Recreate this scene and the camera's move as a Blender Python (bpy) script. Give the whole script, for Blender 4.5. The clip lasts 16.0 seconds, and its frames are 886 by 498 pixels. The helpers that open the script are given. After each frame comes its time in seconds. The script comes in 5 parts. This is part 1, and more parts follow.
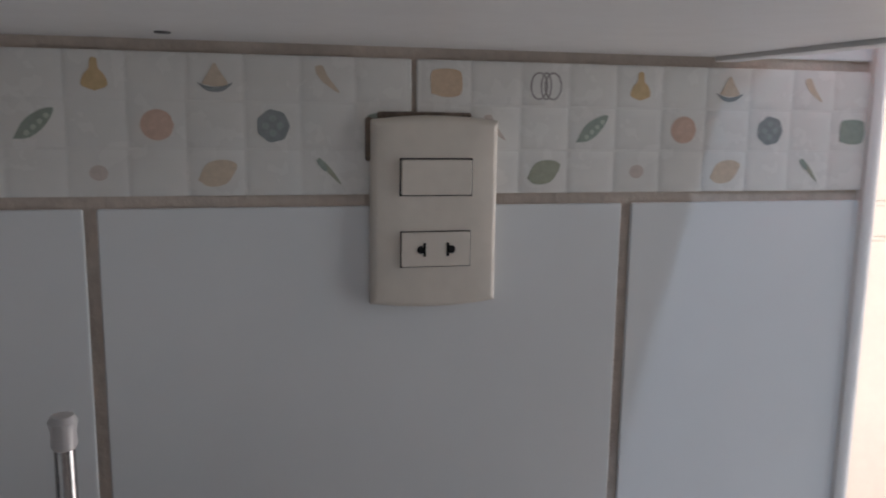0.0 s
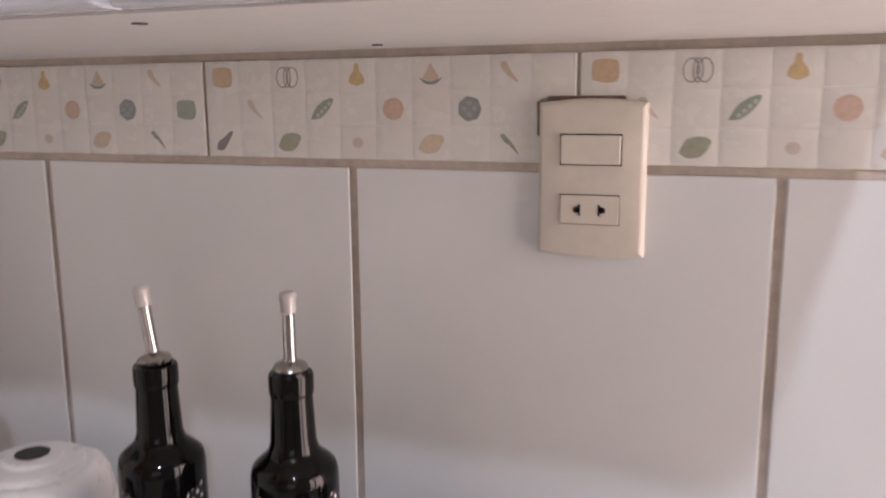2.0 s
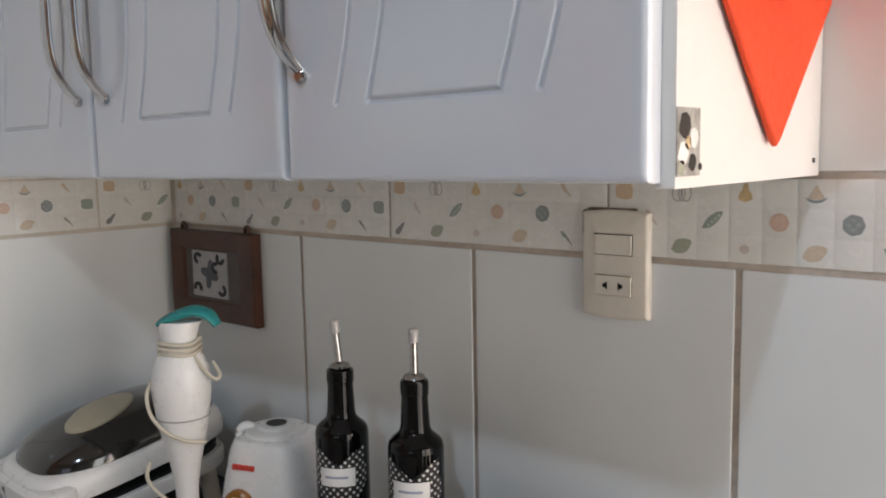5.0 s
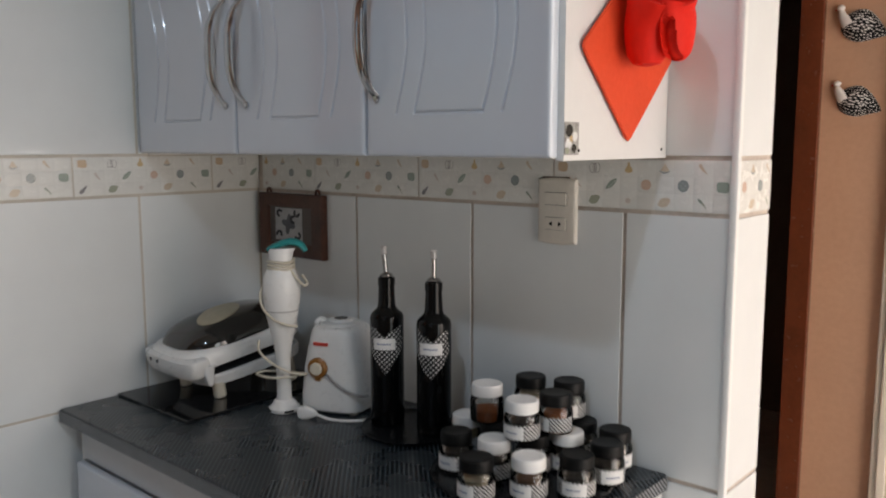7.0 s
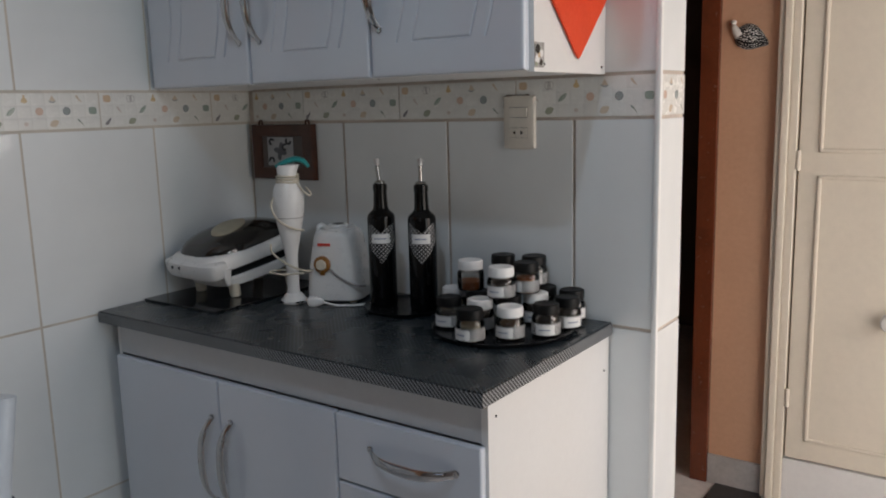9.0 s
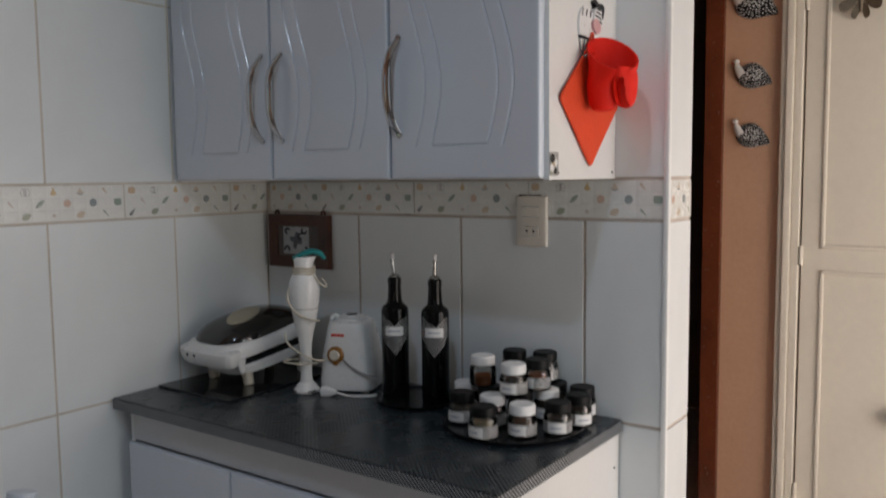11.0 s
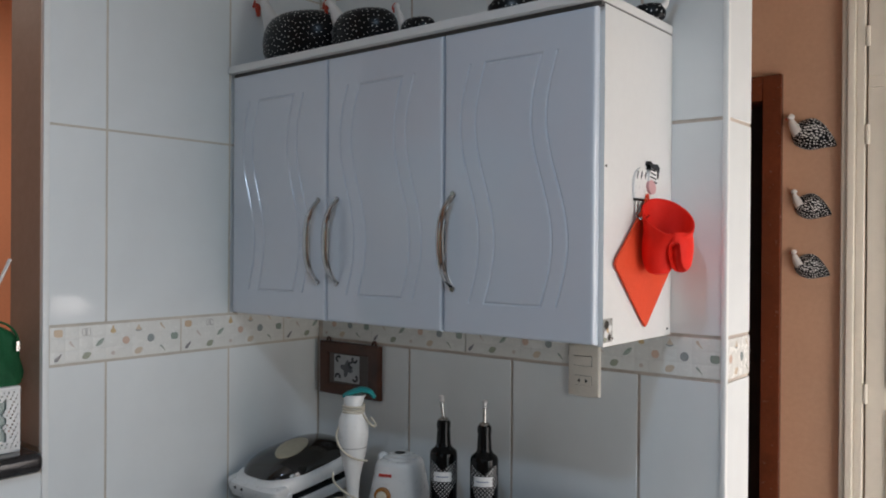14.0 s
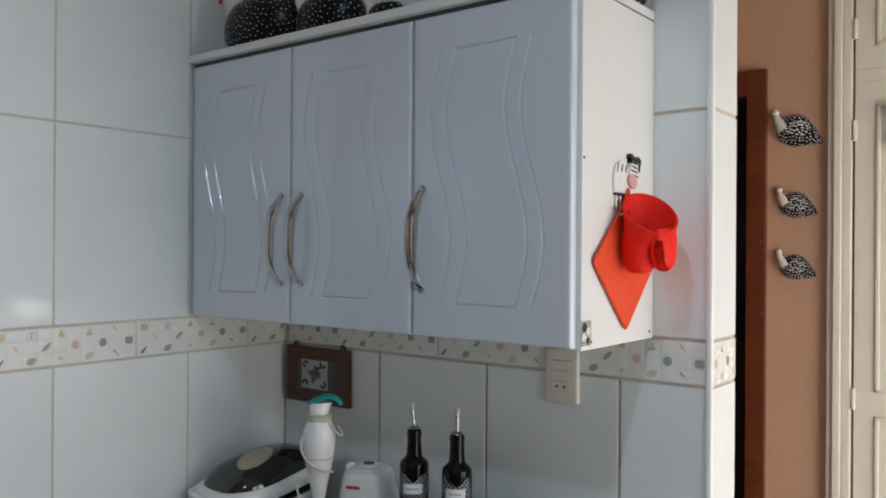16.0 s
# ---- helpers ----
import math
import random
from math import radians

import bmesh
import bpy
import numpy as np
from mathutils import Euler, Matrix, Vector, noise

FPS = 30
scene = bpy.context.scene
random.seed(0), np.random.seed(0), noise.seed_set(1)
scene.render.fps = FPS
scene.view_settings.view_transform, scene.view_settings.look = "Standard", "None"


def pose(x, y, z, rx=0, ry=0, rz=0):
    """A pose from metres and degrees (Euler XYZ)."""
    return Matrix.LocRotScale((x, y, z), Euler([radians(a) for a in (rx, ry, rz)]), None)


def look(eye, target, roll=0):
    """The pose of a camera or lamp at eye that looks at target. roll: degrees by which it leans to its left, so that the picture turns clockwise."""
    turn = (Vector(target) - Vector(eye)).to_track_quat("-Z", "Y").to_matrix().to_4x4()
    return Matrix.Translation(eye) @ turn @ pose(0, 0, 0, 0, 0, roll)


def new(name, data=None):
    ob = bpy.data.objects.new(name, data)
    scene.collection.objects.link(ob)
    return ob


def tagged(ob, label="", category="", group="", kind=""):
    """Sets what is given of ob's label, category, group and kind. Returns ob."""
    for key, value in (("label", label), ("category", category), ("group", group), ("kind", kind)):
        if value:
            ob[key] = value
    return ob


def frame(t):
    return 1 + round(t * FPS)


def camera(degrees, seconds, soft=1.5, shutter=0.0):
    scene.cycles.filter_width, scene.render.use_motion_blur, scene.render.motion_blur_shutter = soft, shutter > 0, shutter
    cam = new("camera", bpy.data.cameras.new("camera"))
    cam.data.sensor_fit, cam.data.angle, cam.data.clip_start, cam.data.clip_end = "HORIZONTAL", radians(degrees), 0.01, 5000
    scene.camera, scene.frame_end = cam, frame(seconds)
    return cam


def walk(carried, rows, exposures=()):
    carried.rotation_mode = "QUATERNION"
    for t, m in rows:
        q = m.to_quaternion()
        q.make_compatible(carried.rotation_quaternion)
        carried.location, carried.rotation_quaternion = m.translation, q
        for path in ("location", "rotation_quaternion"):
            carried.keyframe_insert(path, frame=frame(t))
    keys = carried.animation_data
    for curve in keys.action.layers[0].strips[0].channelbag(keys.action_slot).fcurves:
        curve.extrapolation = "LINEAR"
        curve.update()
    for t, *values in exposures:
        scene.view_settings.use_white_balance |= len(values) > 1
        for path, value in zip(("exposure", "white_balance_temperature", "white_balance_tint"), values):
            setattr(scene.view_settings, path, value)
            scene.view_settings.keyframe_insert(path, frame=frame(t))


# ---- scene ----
cam = camera(56.9, 16.0, soft=1.9, shutter=0.5)
PATH = [
    (0, (0.762, -0.507, 1.404), (1.219, 1.413, 1.078), 0.8),
    (0.5, (0.823, -0.516, 1.421), (0.908, 1.448, 1.052), 0.5),
    (1, (0.887, -0.506, 1.436), (0.496, 1.411, 1.02), -0.9),
    (1.5, (0.904, -0.549, 1.402), (0.378, 1.354, 1.084), -0.1),
    (2, (0.987, -0.626, 1.403), (0.298, 1.217, 1.043), -0.4),
    (2.5, (1.045, -0.732, 1.412), (0.343, 1.096, 1.008), 0.1),
    (3, (1.121, -0.786, 1.409), (0.231, 0.975, 1.082), -0.0),
    (3.5, (1.199, -0.764, 1.431), (-0.061, 0.775, 1.221), -1.0),
    (3.7, (1.269, -0.762, 1.417), (-0.154, 0.632, 1.232), -0.4),
    (5.8, (1.357, -0.927, 1.489), (0.156, 0.654, 1.243), -0.4),
    (6, (1.394, -0.974, 1.485), (0.2, 0.616, 1.264), 0.1),
    (6.5, (1.542, -1.105, 1.488), (0.275, 0.426, 1.266), -0.1),
    (7, (1.7, -1.257, 1.465), (0.39, 0.232, 1.209), -0.1),
    (7.5, (1.765, -1.421, 1.445), (0.488, 0.099, 1.203), -0.9),
    (8, (1.791, -1.592, 1.4), (0.615, 0.002, 1.121), -1.5),
    (8.2, (1.799, -1.61, 1.404), (0.641, -0.012, 1.081), -1.7),
    (10.3, (1.84, -1.684, 1.343), (0.693, -0.084, 0.991), -1.4),
    (10.5, (1.838, -1.692, 1.377), (0.689, -0.082, 1.081), -1.0),
    (11, (1.82, -1.688, 1.45), (0.663, -0.066, 1.273), -0.6),
    (11.5, (1.816, -1.678, 1.513), (0.64, -0.062, 1.422), -0.1),
    (12, (1.815, -1.68, 1.564), (0.623, -0.075, 1.538), 0.1),
    (12.5, (1.817, -1.684, 1.605), (0.607, -0.091, 1.609), 0.4),
    (13, (1.814, -1.68, 1.618), (0.588, -0.1, 1.622), 0.4),
    (13.5, (1.814, -1.679, 1.625), (0.57, -0.113, 1.622), 0.4),
    (14, (1.81, -1.682, 1.629), (0.552, -0.127, 1.621), 0.4),
    (14.5, (1.801, -1.684, 1.625), (0.533, -0.137, 1.623), 0.4),
    (15, (1.791, -1.658, 1.623), (0.529, -0.106, 1.626), 0.3),
    (15.5, (1.784, -1.626, 1.621), (0.539, -0.06, 1.624), 0.3),
    (16, (1.766, -1.583, 1.617), (0.541, -0.002, 1.619), 0.4),
]

# ---------------------------------------------------------------- world and lights
EX = [(0.0, -0.50, 6650, 20), (0.5, -0.60, 7350, 28), (1.0, 0.02, 8000, 30), (1.5, 0.44, 8050, 32), (2.0, 0.55, 7900, 34), (3.0, 0.25, 7350, 23),
      (3.5, 0.25, 7450, 20), (6.5, -0.35, 7500, 18), (8.0, -0.62, 6950, 16), (10.5, -0.88, 7150, 17), (12.0, -0.70, 6900, 16), (14.5, -0.52, 6700, 13), (16.0, -0.44, 6700, 11)]
walk(cam, [(t, look(eye, target, roll)) for t, eye, target, roll in PATH], EX)

w = bpy.data.worlds.new("sky")
scene.world = w
w.use_nodes = True
sky = w.node_tree.nodes.new("ShaderNodeTexSky")
sky.sky_type = "NISHITA"
sky.sun_disc = False
sky.sun_elevation, sky.sun_rotation = radians(40), radians(100)
w.node_tree.links.new(sky.outputs[0], w.node_tree.nodes["Background"].inputs[0])
w.node_tree.nodes["Background"].inputs[1].default_value = 0.1


def area(name, eye, target, sx, sy, watts, col):
    d = bpy.data.lights.new(name, "AREA")
    d.shape, d.size, d.size_y, d.energy, d.color = "RECTANGLE", sx, sy, watts, col
    ob = new(name, d)
    ob.matrix_world = look(eye, target)
    return ob


FL = 0.07          # floor level
CEIL = 3.05
area("hall_door_light", (2.78, 0.10, 1.10), (0.0, 2.20, 1.02), 1.0, 1.95, 34, (1.0, 0.95, 0.93))
area("hall_pane_light", (2.76, 0.62, 1.335), (0.0, 0.62, 1.335), 0.22, 0.25, 3.0, (1.0, 0.98, 0.95))
# Added cool fill from behind; no window is known there.
area("kitchen_fill_light", (1.9, -3.02, 1.72), (1.5, 0.0, 1.45), 1.2, 1.1, 1.8, (0.72, 0.85, 1.0))
# Added lamp, no door known: lifts the left wall and glints in the grooves.
area("side_fill_light", (2.71, -0.69, 1.18), (0.0, -0.69, 1.13), 0.44, 1.90, 12.0, (0.80, 0.95, 1.0))
area("ceiling_lamp_light", (1.43, -1.60, CEIL - 0.24), (1.43, -1.60, 0), 0.10, 0.10, 16.5, (0.53, 0.76, 1.0))
# Unseen fill added to brighten the dining room's orange walls.
area("dining_fill_light", (-1.6, -1.0, CEIL - 0.1), (-1.6, -1.0, 0), 0.35, 0.35, 48, (1.0, 0.88, 0.76))

# ---------------------------------------------------------------- materials
ALL = {}


def nd(nt, kind, **vals):
    n = nt.nodes.new(kind)
    for k, v in vals.items():
        n.inputs[k.replace("_", " ")].default_value = v
    return n


def mat(name, col, rough=0.5, metal=0.0, var=0.08, scale=6.0, fine=60.0, bump=0.05, coat=0.0, glass=0.0, piece=0.0, ior=1.5, col2=None):
    """A painted or solid surface with variation at two scales, fine relief and uneven gloss."""
    if name in ALL:
        return ALL[name]
    m = bpy.data.materials.new(name)
    m.use_nodes = True
    nt = m.node_tree
    b = nt.nodes["Principled BSDF"]
    tc = nt.nodes.new("ShaderNodeTexCoord")
    n1 = nd(nt, "ShaderNodeTexNoise", Scale=scale, Detail=4.0, Roughness=0.6)
    n2 = nd(nt, "ShaderNodeTexNoise", Scale=fine, Detail=3.0, Roughness=0.6)
    nt.links.new(tc.outputs["Object"], n1.inputs["Vector"])
    nt.links.new(tc.outputs["Object"], n2.inputs["Vector"])
    mx = nt.nodes.new("ShaderNodeMix")
    mx.data_type = "RGBA"
    d = col2 or tuple(max(0, c * (1 - 2.2 * var)) for c in col)
    mx.inputs[6].default_value, mx.inputs[7].default_value = (*col, 1), (*d, 1)
    ad = nt.nodes.new("ShaderNodeMath")
    ad.operation = "MULTIPLY_ADD"
    ad.inputs[1].default_value, ad.inputs[2].default_value = 0.5, 0.0
    nt.links.new(n2.outputs[0], ad.inputs[0])
    ml = nt.nodes.new("ShaderNodeMath")
    ml.operation = "ADD"
    nt.links.new(n1.outputs[0], ml.inputs[0])
    nt.links.new(ad.outputs[0], ml.inputs[1])
    mr = nd(nt, "ShaderNodeMapRange")
    mr.inputs["From Min"].default_value, mr.inputs["From Max"].default_value = 0.5, 1.0
    nt.links.new(ml.outputs[0], mr.inputs["Value"])
    nt.links.new(mr.outputs[0], mx.inputs[0])
    out = mx.outputs[2]
    if piece:
        oi = nt.nodes.new("ShaderNodeObjectInfo")
        pr = nd(nt, "ShaderNodeMapRange")
        pr.inputs["To Min"].default_value, pr.inputs["To Max"].default_value = 1 - piece, 1 + piece
        nt.links.new(oi.outputs["Random"], pr.inputs["Value"])
        hs = nt.nodes.new("ShaderNodeHueSaturation")
        nt.links.new(pr.outputs[0], hs.inputs["Value"])
        nt.links.new(out, hs.inputs["Color"])
        out = hs.outputs[0]
    nt.links.new(out, b.inputs["Base Color"])
    rr = nd(nt, "ShaderNodeMapRange")
    rr.inputs["To Min"].default_value, rr.inputs["To Max"].default_value = rough * 0.8, min(1, rough * 1.25)
    nt.links.new(n2.outputs[0], rr.inputs["Value"])
    nt.links.new(rr.outputs[0], b.inputs["Roughness"])
    b.inputs["Metallic"].default_value = metal
    b.inputs["IOR"].default_value = ior
    if coat:
        b.inputs["Coat Weight"].default_value, b.inputs["Coat Roughness"].default_value = coat, 0.08
    if glass:
        b.inputs["Transmission Weight"].default_value = glass
    if bump:
        bp = nd(nt, "ShaderNodeBump", Strength=bump, Distance=0.004)
        nt.links.new(n2.outputs[0], bp.inputs["Height"])
        nt.links.new(bp.outputs[0], b.inputs["Normal"])
    ALL[name] = m
    return m


def pattern(name, dark, light, pitch, fill, dots=False, rough=0.35, uv=True):
    """Diagonal stripes, or dots on a diagonal lattice, printed at a real-world pitch in metres."""
    m = bpy.data.materials.new(name)
    m.use_nodes = True
    nt = m.node_tree
    b = nt.nodes["Principled BSDF"]
    tc = nt.nodes.new("ShaderNodeTexCoord")
    sp = nt.nodes.new("ShaderNodeSeparateXYZ")
    nt.links.new(tc.outputs["UV" if uv else "Object"], sp.inputs[0])

    def op(kind, a, c):
        n = nt.nodes.new("ShaderNodeMath")
        n.operation = kind
        for i, v in enumerate((a, c)):
            if isinstance(v, (int, float)):
                n.inputs[i].default_value = v
            else:
                nt.links.new(v, n.inputs[i])
        return n.outputs[0]

    def wave(v):
        return op("ABSOLUTE", op("SUBTRACT", op("FRACT", op("DIVIDE", v, pitch), 0), 0.5), 0)
    if uv:
        u, v = op("ADD", sp.outputs[0], sp.outputs[1]), op("SUBTRACT", sp.outputs[0], sp.outputs[1])
    else:
        u, v = op("ADD", op("ADD", sp.outputs[0], sp.outputs[1]), sp.outputs[2]), op("SUBTRACT", sp.outputs[0], sp.outputs[1])
    if dots:
        du, dv = wave(u), wave(v)
        d2 = op("ADD", op("MULTIPLY", du, du), op("MULTIPLY", dv, dv))
        f = op("LESS_THAN", d2, fill * fill)
    else:
        f = op("LESS_THAN", wave(u), fill)
    nz = nd(nt, "ShaderNodeTexNoise", Scale=14.0, Detail=3.0)
    nt.links.new(tc.outputs["Object"], nz.inputs["Vector"])
    mx = nt.nodes.new("ShaderNodeMix")
    mx.data_type = "RGBA"
    mx.inputs[6].default_value, mx.inputs[7].default_value = (*dark, 1), (*light, 1)
    nt.links.new(f, mx.inputs[0])
    nt.links.new(mx.outputs[2], b.inputs["Base Color"])
    rr = nd(nt, "ShaderNodeMapRange")
    rr.inputs["To Min"].default_value, rr.inputs["To Max"].default_value = rough * 0.7, rough * 1.4
    nt.links.new(nz.outputs[0], rr.inputs["Value"])
    nt.links.new(rr.outputs[0], b.inputs["Roughness"])
    return m


M_TILE = mat("glazed_tile", (0.735, 0.757, 0.757), 0.42, var=0.035, scale=3.5, fine=9, bump=0.08, piece=0.02, coat=0.35)
M_BORDER = mat("border_glaze", (0.76, 0.75, 0.71), 0.26, var=0.05, scale=9, fine=40, bump=0.05, piece=0.02)
M_GROUTL = mat("pale_grout", (0.62, 0.56, 0.48), 0.9, var=0.12, scale=9, fine=120, bump=0.3)
M_GROUT = mat("grout", (0.66, 0.565, 0.485), 0.9, var=0.16, scale=9, fine=120, bump=0.4)
M_PAINTW = mat("white_paint", (0.78, 0.77, 0.74), 0.45, var=0.05, scale=2.5, fine=50, bump=0.05)
M_EDGE = mat("white_corner_trim", (0.80, 0.80, 0.78), 0.3, var=0.04, scale=5, bump=0.03)
M_REST = mat("plain_wall_paint", (0.40, 0.36, 0.33), 0.7, var=0.06)
M_SALMON = mat("salmon_paint", (0.60, 0.35, 0.22), 0.75, var=0.06, scale=2.2, fine=70, bump=0.12)
M_ORANGE = mat("orange_paint", (0.56, 0.27, 0.16), 0.75, var=0.06, scale=2.2, fine=70, bump=0.12)
# Dark tone puts the unlit room's shade into its wall colour.
M_DARKROOM = mat("dim_room_shade", (0.16, 0.13, 0.11), 0.8, var=0.1)
M_CEIL = mat("ceiling_paint", (0.78, 0.77, 0.74), 0.8, var=0.03)
M_FLOOR = mat("floor_ceramic", (0.74, 0.71, 0.68), 0.3, var=0.1, scale=5, fine=40, bump=0.05, piece=0.05)
M_STONE = mat("grey_stone_skirting", (0.48, 0.46, 0.44), 0.35, var=0.12, scale=12, fine=90)
M_GRANITE = mat("black_granite", (0.018, 0.016, 0.016), 0.10, var=0.4, scale=60, fine=240, bump=0.02, col2=(0.035, 0.03, 0.03))
M_DOOR = mat("cabinet_foil", (0.605, 0.643, 0.70), 0.15, var=0.015, scale=2.0, fine=30, bump=0.004, coat=0.8)
M_CARC = mat("white_melamine", (0.73, 0.72, 0.70), 0.35, var=0.02, scale=4, fine=60, bump=0.03)
# Dark tone put in for the shade of the top gap and screw holes.
M_DARKGAP = mat("gap_shade_tone", (0.10, 0.095, 0.09), 0.7, var=0.1)
M_CHROME = mat("chrome", (0.50, 0.50, 0.51), 0.07, metal=1.0, var=0.1, scale=30, fine=160, bump=0.02)
M_STEEL = mat("steel", (0.46, 0.44, 0.42), 0.18, metal=1.0, var=0.1, scale=40, fine=200, bump=0.02)
M_TOP = pattern("worktop_foil", (0.009, 0.013, 0.016), (0.052, 0.065, 0.074), 0.0115, 0.17, rough=0.26, uv=False)
M_TOPEDGE = pattern("worktop_edge_foil", (0.012, 0.013, 0.014), (0.26, 0.27, 0.28), 0.0095, 0.22, rough=0.4, uv=False)
M_STRIPE = pattern("striped_tape", (0.010, 0.010, 0.010), (0.75, 0.74, 0.72), 0.0068, 0.19)
M_DOTS = pattern("dotted_tape", (0.010, 0.010, 0.010), (0.62, 0.61, 0.60), 0.0098, 0.25, dots=True)
M_LABEL = mat("label_paper", (0.78, 0.77, 0.75), 0.7, var=0.06, scale=30, fine=150, bump=0.08)
M_INK = mat("faint_ink", (0.30, 0.33, 0.42), 0.7, var=0.1)
M_BOTTLE = mat("black_bottle_glass", (0.003, 0.003, 0.003), 0.06, var=0.2, scale=10, bump=0.0, ior=1.32)
M_CAPCLEAR = mat("milky_plastic", (0.76, 0.74, 0.73), 0.3, var=0.05, glass=0.5)


def clear_glass(name, tint, gloss=0.05):
    """Thin clear glass: see-through with a glossy skin that grows at grazing angles."""
    m = bpy.data.materials.new(name)
    m.use_nodes = True
    nt = m.node_tree
    nt.nodes.remove(nt.nodes["Principled BSDF"])
    tr, gl, mx = nt.nodes.new("ShaderNodeBsdfTransparent"), nt.nodes.new("ShaderNodeBsdfGlossy"), nt.nodes.new("ShaderNodeMixShader")
    fr = nt.nodes.new("ShaderNodeFresnel")
    fr.inputs[0].default_value = 1.45
    tr.inputs[0].default_value = (*tint, 1)
    gl.inputs["Roughness"].default_value = gloss
    nt.links.new(fr.outputs[0], mx.inputs[0])
    nt.links.new(tr.outputs[0], mx.inputs[1])
    nt.links.new(gl.outputs[0], mx.inputs[2])
    nt.links.new(mx.outputs[0], nt.nodes["Material Output"].inputs[0])
    return m


M_JAR = clear_glass("jar_glass", (0.93, 0.92, 0.90))
M_LIDW = mat("white_lid", (0.80, 0.79, 0.77), 0.35, var=0.05, scale=20)
M_LIDB = mat("black_lid", (0.006, 0.006, 0.006), 0.42, var=0.2, scale=20, ior=1.28)
SPICES = [mat("spice_" + n, c, 0.9, var=0.18, scale=90, fine=300, bump=0.5) for n, c in (
    ("dark", (0.035, 0.025, 0.02)), ("paprika", (0.42, 0.12, 0.03)), ("pale", (0.45, 0.38, 0.26)), ("brown", (0.16, 0.075, 0.035)))]
M_PLASTW = mat("white_plastic", (0.77, 0.76, 0.74), 0.28, var=0.015, scale=8, fine=60, bump=0.02)
M_CREAM = mat("cream_plastic", (0.66, 0.60, 0.49), 0.35, var=0.06, scale=10, fine=80, bump=0.03)
M_CORD = mat("cream_cord", (0.62, 0.56, 0.45), 0.45, var=0.08, scale=40)
M_GREYCORD = mat("grey_cord", (0.36, 0.34, 0.33), 0.45, var=0.08, scale=40)
M_BLACK = mat("black_plastic", (0.008, 0.008, 0.009), 0.25, var=0.15, scale=20, bump=0.02, ior=1.38)
M_HOOD = mat("smoked_lid", (0.014, 0.013, 0.012), 0.10, var=0.25, scale=8, bump=0.01, coat=0.5)
M_BEIGE = mat("beige_plastic", (0.42, 0.37, 0.27), 0.45, var=0.08)
M_TEAL = mat("teal_rubber", (0.005, 0.27, 0.27), 0.45, var=0.08, scale=30)
M_AMBER = mat("amber_dial", (0.33, 0.13, 0.02), 0.3, var=0.12, scale=30)
M_REDTXT = mat("red_print", (0.65, 0.06, 0.04), 0.5, var=0.05)
M_BOARD = mat("black_glass_board", (0.010, 0.010, 0.011), 0.05, var=0.2, bump=0.0)
M_REDA = mat("red_silicone", (0.82, 0.016, 0.006), 0.6, var=0.05, scale=14, fine=120, bump=0.04, ior=1.3)
M_REDB = mat("orange_red_silicone", (0.76, 0.075, 0.026), 0.6, var=0.05, scale=14, fine=120, bump=0.06, ior=1.3)
M_WOOD = mat("mahogany_frame", (0.16, 0.040, 0.017), 0.25, var=0.18, scale=7, fine=50, bump=0.08, coat=0.2)
M_PICWOOD = mat("picture_wood", (0.10, 0.032, 0.016), 0.4, var=0.25, scale=14, fine=80, bump=0.1)
M_MOUNT = mat("picture_mount", (0.115, 0.095, 0.085), 0.6, var=0.1)
M_SWITCH = mat("ivory_switch_plastic", (0.69, 0.635, 0.555), 0.36, var=0.05, scale=12, fine=90, bump=0.03)
M_CLOSET = mat("closet_cream_enamel", (0.76, 0.69, 0.57), 0.4, var=0.05, scale=3, fine=40, bump=0.05)
M_BRONZE = mat("bronze_ornament", (0.21, 0.17, 0.12), 0.4, metal=0.5, var=0.2, scale=60, fine=200, bump=0.15)
M_HENBODY = mat("black_glaze", (0.004, 0.004, 0.005), 0.3, var=0.2, scale=30, bump=0.01, ior=1.3)
M_HENDOT = mat("white_glaze_dot", (0.74, 0.73, 0.70), 0.4, var=0.06, scale=90)
M_HENWHITE = mat("hen_white", (0.74, 0.71, 0.68), 0.4, var=0.06, scale=40)
M_HENRED = mat("hen_red", (0.55, 0.05, 0.02), 0.4, var=0.15, scale=40)
M_GREEN = mat("green_fabric", (0.0, 0.115, 0.035), 0.75, var=0.2, scale=12, fine=180, bump=0.3)
M_TUBE = mat("grey_tube_enamel", (0.52, 0.58, 0.64), 0.3, var=0.06, scale=10)
M_MIRROR = mat("mirror_pane", (0.22, 0.27, 0.26), 0.25, metal=0.3, var=0.05, bump=0.0)
INKS = {k: mat("motif_" + k, c, 0.2, var=0.08, scale=200, fine=600, bump=0.0) for k, c in dict(mint=(0.50, 0.55, 0.48), leaf=(0.335, 0.385, 0.37),
    orange=(0.65, 0.485, 0.34), pale=(0.65, 0.54, 0.42),
    green=(0.315, 0.373, 0.322), dark=(0.294, 0.322, 0.322), olive=(0.373, 0.394, 0.308), pink=(0.65, 0.47, 0.38), grey=(0.40, 0.37, 0.36), egg=(0.272, 0.261, 0.268), faint=(0.632, 0.553, 0.502), yellow=(0.645, 0.475, 0.27)).items()}

